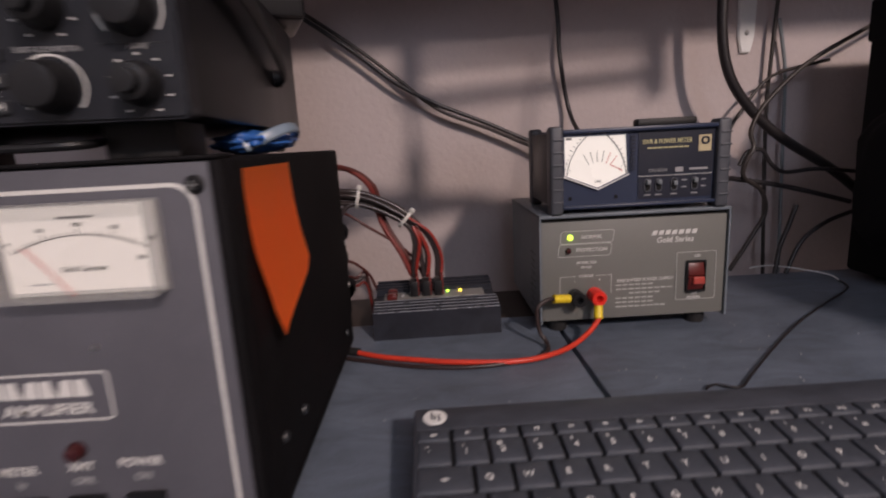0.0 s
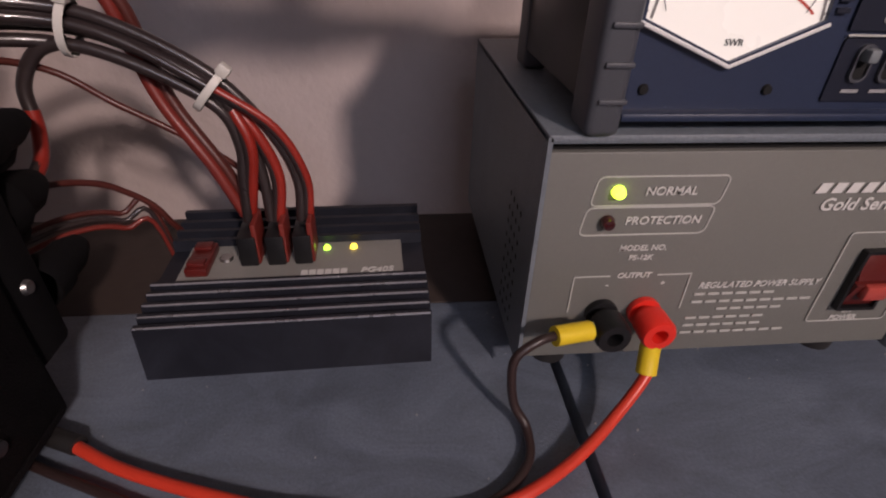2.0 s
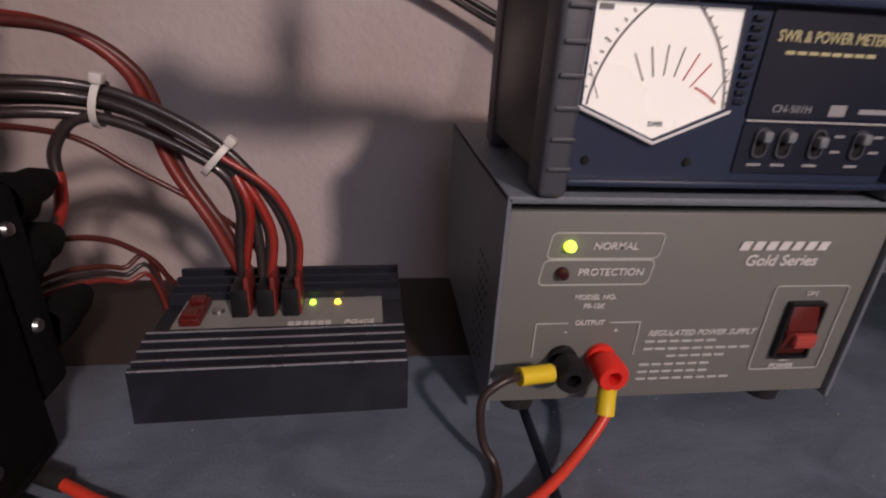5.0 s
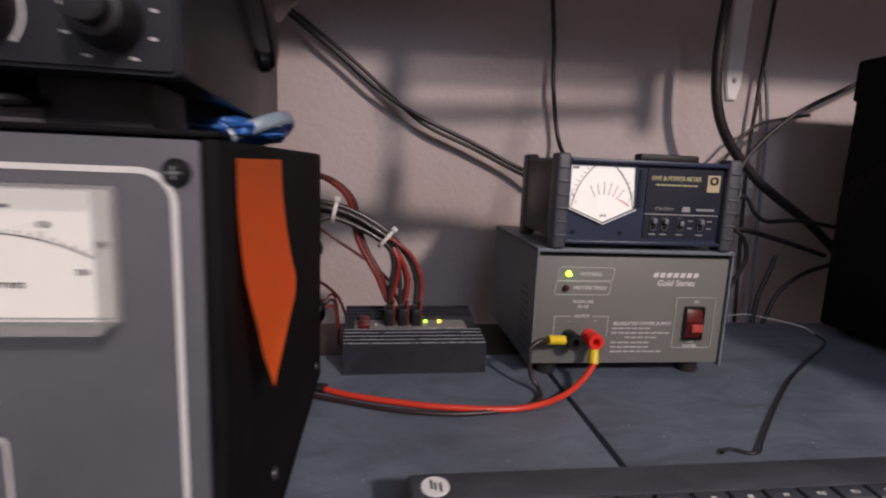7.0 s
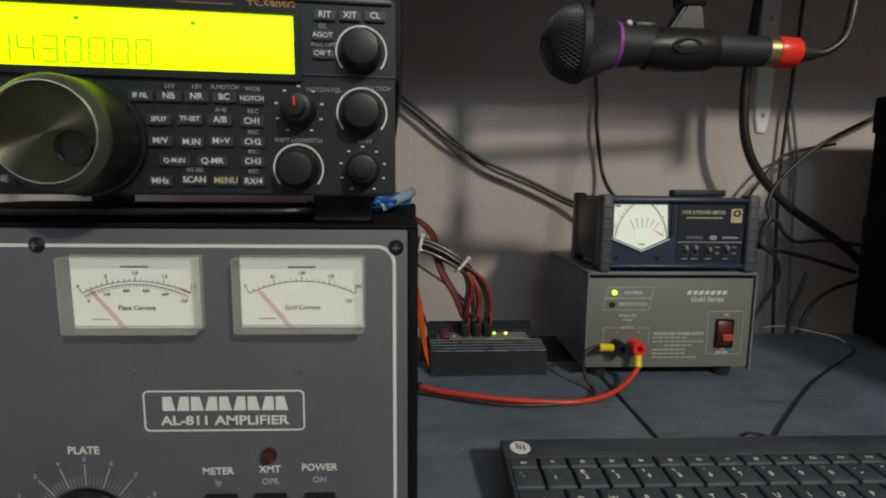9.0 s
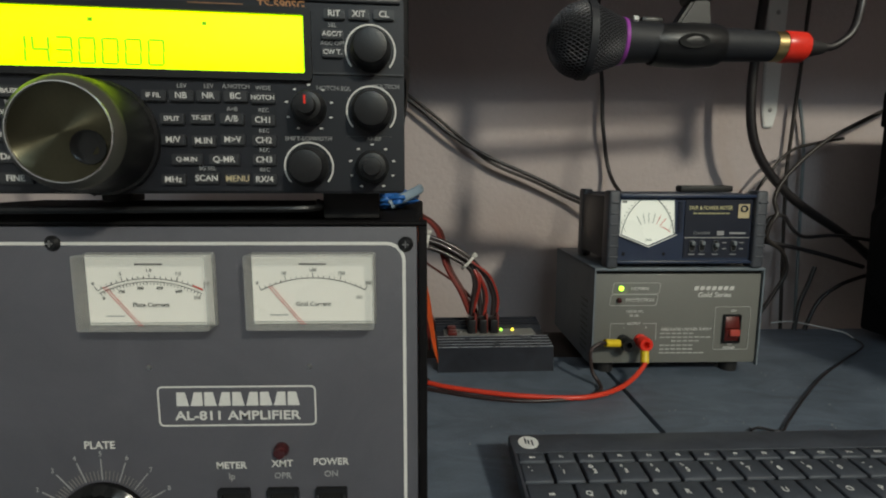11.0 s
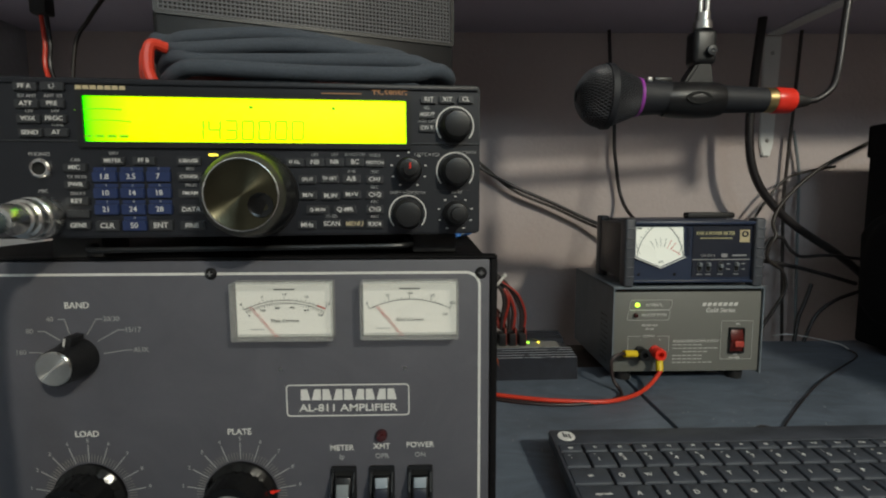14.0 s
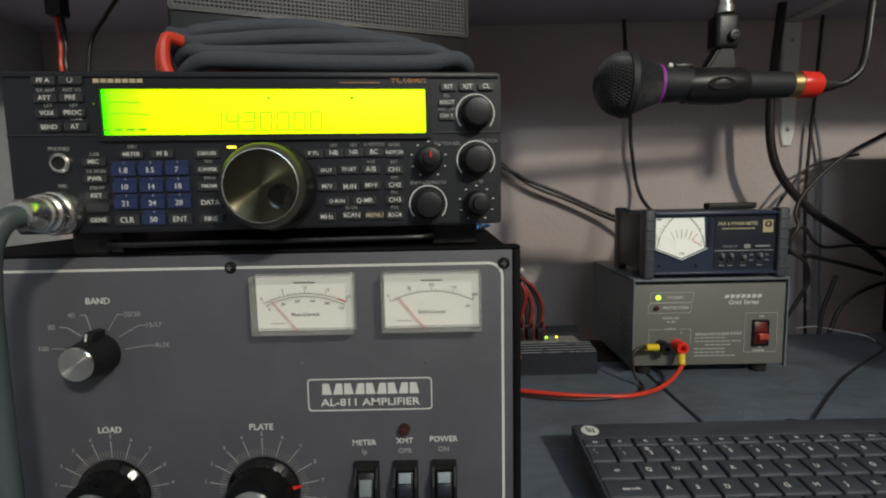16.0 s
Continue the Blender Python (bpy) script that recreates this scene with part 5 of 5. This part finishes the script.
for k, (x, y) in enumerate(((-0.093, -0.006), (-0.085, -0.020))):
    part("red_end", tube([(x + 0.004, y + 0.004, 0.034 - 0.006 * k), (x - 0.003, y - 0.002, 0.028), (x - 0.004, y - 0.004, 0.014), (x - 0.001, y - 0.004, 0.0045)], 0.0034, 10, 5), RED, hank, "red heat-shrink end")
part("red_lead", tube([(-0.078, 0.002, 0.012), (-0.04, -0.002, 0.0165), (0.0, 0.004, 0.0170), (0.03, 0.010, 0.012)], 0.0034, 8, 5), DARKRED, hank)

plug = thing("mic_plug", trx.matrix_world @ pose(X(-0.1165), 0, Z(0.0185, -0.116)), "round nickel microphone plug with a grey cable, screwed into the transceiver", "plug")
part("coupling_ring", lathe([(0.0112, 0.0), (0.0116, 0.001), (0.0116, 0.009), (0.0108, 0.0105), (0.0094, 0.0108)], 36, "-Y"), NICKEL, plug)
part("shell", lathe([(0.0098, 0.0105), (0.0098, 0.017), (0.0085, 0.018), (0.0088, 0.0215), (0.0078, 0.0225), (0.0080, 0.030), (0.0062, 0.0335), (0, 0.0335)], 32, "-Y"), NICKEL, plug)
part("shell_sleeve", lathe([(0.0099, 0.0108), (0.0101, 0.0112), (0.0101, 0.0155), (0.0099, 0.0160)], 32, "-Y"), NICKEL, plug)
part("cable", tube([(0, -0.030, 0), (-0.003, -0.037, -0.002), (-0.006, -0.042, -0.010), (-0.008, -0.044, -0.024), (-0.009, -0.045, -0.06), (-0.008, -0.046, -0.17)], 0.0052, 12, 8), DARKCABLE, plug, "dark grey cable")

wad = bmesh.new()
bmesh.ops.create_icosphere(wad, subdivisions=4, radius=1)
for v in wad.verts:
    n = noise.noise(v.co * 2.3) * 0.28 + noise.noise(v.co * 6.0) * 0.16
    v.co = Vector((v.co.x * 0.020 * (1 + n), v.co.y * 0.034 * (1 + n), 0.0068 + v.co.z * 0.0066 * (1 + 0.7 * n)))
    v.co.z = max(v.co.z, 0.0)
bag = thing("plastic_wad", pose(-0.0800, 0.305, TOP + HT), "crumpled blue and clear plastic wrapping, tucked on the amplifier", "plastic wrap")
part("blue_film", wad, BLUE, bag)
part("clear_film", tube([(0.004, -0.030, 0.004), (0.021, -0.018, 0.0125), (0.0225, 0.006, 0.0135), (0.012, 0.030, 0.006)], 0.0030, 8, 6, 0.5), FILMY, bag, "pale clear plastic fold")


# ---- leads between the amplifier, the backup box and the supply ----
def cable(name, pts, r, material, label, extra=()):
    c = thing(name, pose(*pts[0]), label, "cable")
    o = np.array(pts[0])
    part("sheath", tube([tuple(np.array(p) - o) for p in pts], r, 14, 7), material, c)
    for nm, q, r2, m2, lb in extra:
        part(nm, tube([tuple(np.array(p) - o) for p in q], r2, 18, 6), m2, c, lb)
    return c


RX, RZ = PX - 0.0360, TOP + 0.033
cable("red_lead", [(-0.085, 0.436, 0.7535), (-0.060, 0.426, 0.7540), (-0.033, 0.412, 0.7535), (0.0, 0.400, 0.7535), (0.031, 0.3915, 0.7535), (0.076, 0.386, 0.7535), (0.102, 0.391, 0.7535), (0.127, 0.404, 0.7545), (0.147, 0.4185, 0.7595), (RX - 0.002, 0.4285, 0.7690), (RX - 0.0005, 0.4325, 0.7755)],
      0.0023, RED, "red insulated lead from the red terminal, lying on the desk",
      [("yellow_sleeve", [(RX - 0.0016, 0.4295, 0.7692), (RX - 0.0006, 0.4328, 0.7755), (RX, 0.4350, 0.7820)], 0.0040, YELLOW, "yellow crimp sleeve"), ("dark_sleeve", [(-0.112, 0.448, 0.7545), (-0.080, 0.434, 0.7545), (-0.052, 0.4225, 0.7542)], 0.0036, RUBBER, "black sleeve")])
BX2, BZ2 = PX - 0.0535, TOP + 0.0335
cable("black_lead", [(BX2 - 0.021, 0.4325, 0.7890), (BX2 - 0.030, 0.4290, 0.7895), (0.1065, 0.4265, 0.7840), (0.1055, 0.4250, 0.7740), (0.1075, 0.4230, 0.7620), (0.1120, 0.4180, 0.7545), (0.1090, 0.4040, 0.7525), (0.0900, 0.3900, 0.7522), (0.045, 0.3830, 0.7522), (0.0, 0.3900, 0.7522), (-0.045, 0.408, 0.7522), (-0.09, 0.428, 0.7522)],
      0.0018, mat("brown_insulation", (0.030, 0.017, 0.016), 0.4, grain=0.15), "thin dark brown lead from the black terminal to the desk",
      [("yellow_sleeve", [(BX2 - 0.0235, 0.4315, 0.7892), (BX2 - 0.016, 0.4335, 0.7885), (BX2 - 0.0085, 0.4355, 0.7876)], 0.0039, YELLOW, "yellow crimp sleeve"), ("lug", [(BX2 - 0.010, 0.4360, 0.7876), (BX2 - 0.003, 0.4390, 0.7868)], 0.0022, STEEL, "steel spade lug")])

BROWNRED = mat("brown_red_wire", (0.075, 0.016, 0.012), 0.38, grain=0.1, blotch=0.15, bscale=60)
DARKWIRE = mat("dark_twin_wire", (0.030, 0.022, 0.022), 0.32, grain=0.1, blotch=0.15, bscale=60, coat=0.3)


def offset(pts, dx, dy, dz):
    return [(x + dx, y + dy, z + dz) for x, y, z in pts]


loom = [(-0.105, 0.452, 0.884), (-0.087, 0.490, 0.884), (-0.062, 0.508, 0.8815), (-0.038, 0.511, 0.8745), (-0.008, 0.511, 0.8570)]
ends = [[(0.0115, 0.511, 0.8400), (0.0205, 0.511, 0.8180), (0.0200, 0.511, 0.7960)], [(0.0045, 0.512, 0.8380), (0.0110, 0.512, 0.8180), (0.0085, 0.511, 0.7960)],
        [(0.0010, 0.513, 0.8370), (0.0050, 0.513, 0.8180), (0.0060, 0.511, 0.7960)], [(-0.0010, 0.509, 0.8340), (-0.0025, 0.509, 0.8180), (-0.0045, 0.511, 0.7960)], [(0.0020, 0.508, 0.8360), (-0.0005, 0.510, 0.8160), (-0.0050, 0.513, 0.7960)]]
for i, (tail, (dy, dz)) in enumerate(zip(ends, ((0.0, 0.0062), (0.003, -0.001), (-0.003, 0.0020), (-0.002, -0.0058), (0.002, 0.0005)))):
    red = [("red_half", [(x + 0.0016, y - 0.0006, z) for x, y, z in [offset(loom, 0, dy, dz)[-1]] + tail], 0.0023, SHADEDRED, "red insulation")] if i in (1, 4) else []
    cable("power_wire", offset(loom, 0, dy, dz) + tail, 0.0025, DARKWIRE, "dark insulated wire in a tied loom to the backup box", red)
right = [(-0.008, 0.5065, 0.8590), (0.0135, 0.508, 0.8420), (0.0235, 0.510, 0.8180), (0.0225, 0.511, 0.7960)]
cable("power_wire", offset(loom, 0.0, -0.004, 0.0022)[:4] + right, 0.0021, DARKWIRE, "dark insulated wire in a tied loom to the backup box",
      [("red_half", [(x + 0.0014, y - 0.0004, z) for x, y, z in right], 0.0018, SHADEDRED, "red insulation")])
for (x, y, z), a in (((-0.0535, 0.5090, 0.8800), 12), ((-0.0085, 0.510, 0.8572), 42)):
    t = thing("cable_tie", pose(x, y, z, 0, a, 0), "white nylon cable tie round the wires", "cable tie")
    part("band", lathe([(0.0102, -0.0016), (0.0106, -0.0014), (0.0106, 0.0014), (0.0102, 0.0016)], 24, "X"), TIE, t).scale = (1, 0.75, 1.0)
    part("head", box(0.0050, 0.0050, 0.0045, (0, -0.003, 0.0112), 0.0008), TIE, t)
for k, m in enumerate((DARKRED, BROWNRED)):
    cable("power_wire", offset([(-0.110, 0.448, 0.912), (-0.082, 0.492, 0.9135), (-0.061, 0.510, 0.9085), (-0.0430, 0.516, 0.8920), (-0.0375, 0.518, 0.8680), (-0.0310, 0.517, 0.8480), (-0.0160, 0.514, 0.8220), (-0.0060, 0.513, 0.7980)], 0.0042 * k, 0.002 * k, -0.0015 * k), 0.0026, m, "red insulated wire looping behind the amplifier to the backup box")
cable("thin_wire", [(-0.105, 0.455, 0.882), (-0.072, 0.505, 0.8680), (-0.046, 0.512, 0.8500), (-0.020, 0.517, 0.8310), (-0.004, 0.522, 0.8140), (0.006, 0.530, 0.7890)], 0.0014, BROWNRED, "thin dark red wire behind the backup box")
cable("drop_wire", [(-0.055, 0.507, 0.8760), (-0.066, 0.505, 0.8720), (-0.0735, 0.503, 0.8600), (-0.0725, 0.500, 0.8460), (-0.0715, 0.494, 0.8360), (-0.0713, 0.482, 0.8300)], 0.0026, DARKWIRE, "short wire dropping from the loom to a rear plug", [("red_half", [(-0.0725, 0.5005, 0.8520), (-0.0722, 0.4985, 0.8430), (-0.0714, 0.4925, 0.8350), (-0.0713, 0.4850, 0.8310)], 0.0027, SHADEDRED, "red insulation")])
cable("low_wire", [(-0.088, 0.490, 0.8230), (-0.072, 0.508, 0.8180), (-0.060, 0.518, 0.8090), (-0.048, 0.526, 0.7900), (-0.043, 0.535, 0.7450), (-0.043, 0.540, 0.55)], 0.0015, BROWNRED, "dark red wire hanging behind the desk")
for k in range(3):
    cable("low_wire", [(-0.100, 0.480, 0.800 - 0.004 * k), (-0.082, 0.505, 0.8020 - 0.004 * k), (-0.066, 0.520, 0.7960 - 0.004 * k), (-0.052, 0.530, 0.7780 - 0.006 * k), (-0.047, 0.540, 0.55)], 0.0013, (BROWNRED, DARKWIRE, DARKRED)[k], "thin wire hanging behind the desk")

# ---- cables on the wall ----
JACKET = mat("cable_jacket", (0.016, 0.013, 0.014), 0.4, grain=0.2, blotch=0.2, bscale=40)
BROWNJ = mat("brown_cable_jacket", (0.024, 0.018, 0.015), 0.45, grain=0.15)
pair = [(-0.34, 0.655, 1.20), (-0.26, 0.660, 1.165), (-0.180, 0.662, 1.122), (-0.077, 0.664, 1.052), (-0.020, 0.664, 1.007), (0.031, 0.662, 0.978), (0.094, 0.662, 0.951), (0.150, 0.660, 0.925), (0.200, 0.640, 0.905)]
cable("coaxial_cable", pair, 0.0027, JACKET, "black coaxial cable sagging along the wall to the meter")
cable("coaxial_cable", offset(pair[:5], 0.004, 0.006, 0.0045) + offset(pair[5:], 0.002, 0.004, -0.0065), 0.0023, BROWNJ, "dark brown coaxial cable sagging along the wall to the meter")
cable("cord", [(0.1745, 0.670, 1.2072), (0.180, 0.670, 1.130), (0.1865, 0.670, 1.070), (0.189, 0.668, 1.020), (0.202, 0.660, 0.948), (0.206, 0.545, 0.900)], 0.0027, JACKET, "black cord hanging from the shelf behind the meter")
cable("thick_cable", [(0.370, 0.615, 1.2072), (0.365, 0.617, 1.130), (0.3635, 0.620, 1.060), (0.371, 0.621, 1.005), (0.394, 0.622, 0.962), (0.440, 0.622, 0.918), (0.511, 0.622, 0.873), (0.56, 0.615, 0.83)], 0.0058, JACKET, "thick black cable hanging from the shelf")
cable("cord", [(0.464, 0.668, 1.2072), (0.461, 0.670, 1.10), (0.458, 0.672, 1.010), (0.457, 0.672, 0.93), (0.462, 0.66, 0.70)], 0.0024, BROWNJ, "brown cord hanging down the wall")
cable("cord", [(0.466, 0.674, 1.060), (0.474, 0.676, 1.030), (0.480, 0.676, 0.995), (0.482, 0.674, 0.93), (0.486, 0.665, 0.70)], 0.0022, GREYCABLE, "grey cord hanging down the wall")
cable("slack_cable", [(0.66, 0.63, 1.10), (0.60, 0.628, 1.066), (0.534, 0.625, 1.033), (0.468, 0.622, 0.998), (0.420, 0.618, 0.955), (0.400, 0.610, 0.925), (0.398, 0.600, 0.905), (0.390, 0.600, 0.890), (0.390, 0.602, 0.871), (0.413, 0.604, 0.854), (0.420, 0.604, 0.828), (0.405, 0.602, 0.800), (0.378, 0.60, 0.7580)], 0.0026, BROWNJ, "slack brown cable looping down behind the power supply")
cable("slack_cable", [(0.52, 0.655, 1.005), (0.480, 0.655, 0.998), (0.440, 0.650, 0.985), (0.405, 0.645, 0.945), (0.385, 0.640, 0.915)], 0.0020, BROWNJ, "thin brown cable draped along the wall")
cable("slack_cable", [(0.31, 0.54, 0.880), (0.364, 0.600, 0.872), (0.42, 0.606, 0.862), (0.47, 0.606, 0.850), (0.52, 0.60, 0.835)], 0.0030, JACKET, "slack black cable behind the power supply")
cable("slack_cable", [(0.385, 0.605, 0.885), (0.395, 0.606, 0.9000), (0.412, 0.606, 0.9010), (0.424, 0.606, 0.885), (0.442, 0.606, 0.874), (0.48, 0.605, 0.876), (0.53, 0.60, 0.87)], 0.0024, JACKET, "looped black cable behind the power supply")
cable("slack_cable", [(0.455, 0.600, 0.835), (0.446, 0.598, 0.81), (0.436, 0.596, 0.785), (0.428, 0.590, 0.7530)], 0.0028, JACKET, "black cable dropping to the desk")
cable("slack_cable", [(0.53, 0.600, 0.825), (0.49, 0.597, 0.812), (0.46, 0.594, 0.79), (0.440, 0.588, 0.7535)], 0.0026, JACKET, "black cable dropping to the desk")
cable("thin_lead", [(0.402, 0.598, 0.7600), (0.412, 0.596, 0.7620), (0.430, 0.591, 0.7630), (0.475, 0.572, 0.7560), (0.480, 0.555, 0.7520)], 0.0008, PALEGREY, "thin pale lead curving over the desk",
      [("dark_end", [(0.480, 0.555, 0.7520), (0.465, 0.525, 0.7520), (0.405, 0.480, 0.7520), (0.345, 0.434, 0.7520), (0.290, 0.385, 0.7520), (0.245, 0.342, 0.7520), (0.226, 0.324, 0.7525), (0.212, 0.330, 0.7525), (0.203, 0.326, 0.7520)], 0.0009, JACKET, "dark lower lead")])
cable("microphone_cable", [(0.2400, MY, 1.0455), (0.2500, MY, 1.0475), (0.2620, MY, 1.0580), (0.2660, MY, 1.0770), (0.2705, MY + 0.003, 1.110), (0.2760, MY + 0.006, 1.150), (0.2830, MY + 0.010, 1.2072)], 0.0029, JACKET, "black microphone cable rising to the shelf")
cable("wire", [(-0.452, 0.505, 1.2065), (-0.462, 0.502, 1.188), (-0.478, 0.500, 1.165), (-0.497, 0.500, 1.132), (-0.497, 0.495, 1.05), (-0.44, 0.46, 0.97), (-0.36, 0.435, 0.934)], 0.0022, BROWNJ, "thin brown wire hanging behind the transceiver")
fuse = thing("inline_fuse_holder", pose(-0.5300, 0.500, 1.168), "black in-line fuse holder hanging on red and black wires", "fuse holder")
part("body", span(-0.0095, 0.0095, -0.008, 0.008, 0.0, 0.0365, 0.0025), RUBBER, fuse)
part("red_wire", tube([(-0.002, 0, 0.004), (0.000, 0, -0.03), (0.004, -0.004, -0.07), (0.06, -0.03, -0.15), (0.16, -0.062, -0.2), (0.19, -0.064, -0.235)], 0.0024, 8, 6), RED, fuse, "red wire")
part("black_wire", tube([(0.004, 0, 0.004), (0.006, 0, -0.03), (0.009, -0.003, -0.07), (0.066, -0.03, -0.155), (0.166, -0.062, -0.205), (0.195, -0.064, -0.235)], 0.0024, 8, 6), JACKET, fuse, "black wire")
part("hanger", tube([(0, 0, 0.034), (0, 0, 0.0365), (0, 0, 0.0388)], 0.0035, 8, 2), JACKET, fuse)

# ---- black case at the far end of the desk ----
dark = thing("equipment_case", pose(0.64, 0.46, TOP), "deep black box-shaped equipment case standing on the desk", "case")
part("shell", span(-0.135, 0.150, -0.380, 0.120, 0.008, 0.303, 0.005, 3), MATTEBLACK, dark)
part("lid", span(-0.137, 0.152, -0.382, 0.122, 0.262, 0.306, 0.004, 3), MATTEBLACK, dark)
# black lump added for the shade and dark cables beside the case
bulge = bmesh.new()
bmesh.ops.create_icosphere(bulge, subdivisions=4, radius=1)
for v in bulge.verts:
    n = 1 + noise.noise(v.co * 1.7) * 0.12 + noise.noise(v.co * 4.5) * 0.05
    v.co = Vector((-0.134 + v.co.x * 0.026 * n, 0.060 + math.copysign(abs(v.co.y) ** 0.7, v.co.y) * 0.050 * n, 0.118 + math.copysign(abs(v.co.z) ** 0.75, v.co.z) * 0.078 * n))
part("shade_bulge", bulge, MATTEBLACK, dark)
for x in (-0.10, 0.11):
    for y in (-0.35, 0.10):
        part("foot", lathe([(0.012, 0), (0.014, 0.010)], 20, "Z", (x, y, 0)), MATTEBLACK, dark)
part("handle", tube([(-0.04, 0.04, 0.304), (-0.035, 0.04, 0.322), (0.035, 0.04, 0.322), (0.04, 0.04, 0.304)], 0.006, 8, 6), MATTEBLACK, dark)

# dust and crumbs on the desk and amplifier
crumbs = bmesh.new()
rng = random.Random(5)
for i in range(140):
    x, y = rng.uniform(-0.05, 0.50), rng.uniform(0.28, 0.5)
    r = rng.uniform(0.0001, 0.00045)
    bmesh.ops.create_cube(crumbs, size=r * 2, matrix=Matrix.Translation((x, y, TOP + r)) @ Matrix.Rotation(rng.uniform(0, 3), 4, "Z"))
solo("dust", crumbs, DIM, "pale specks of dust scattered on the desk", "dust", kind="stuff")
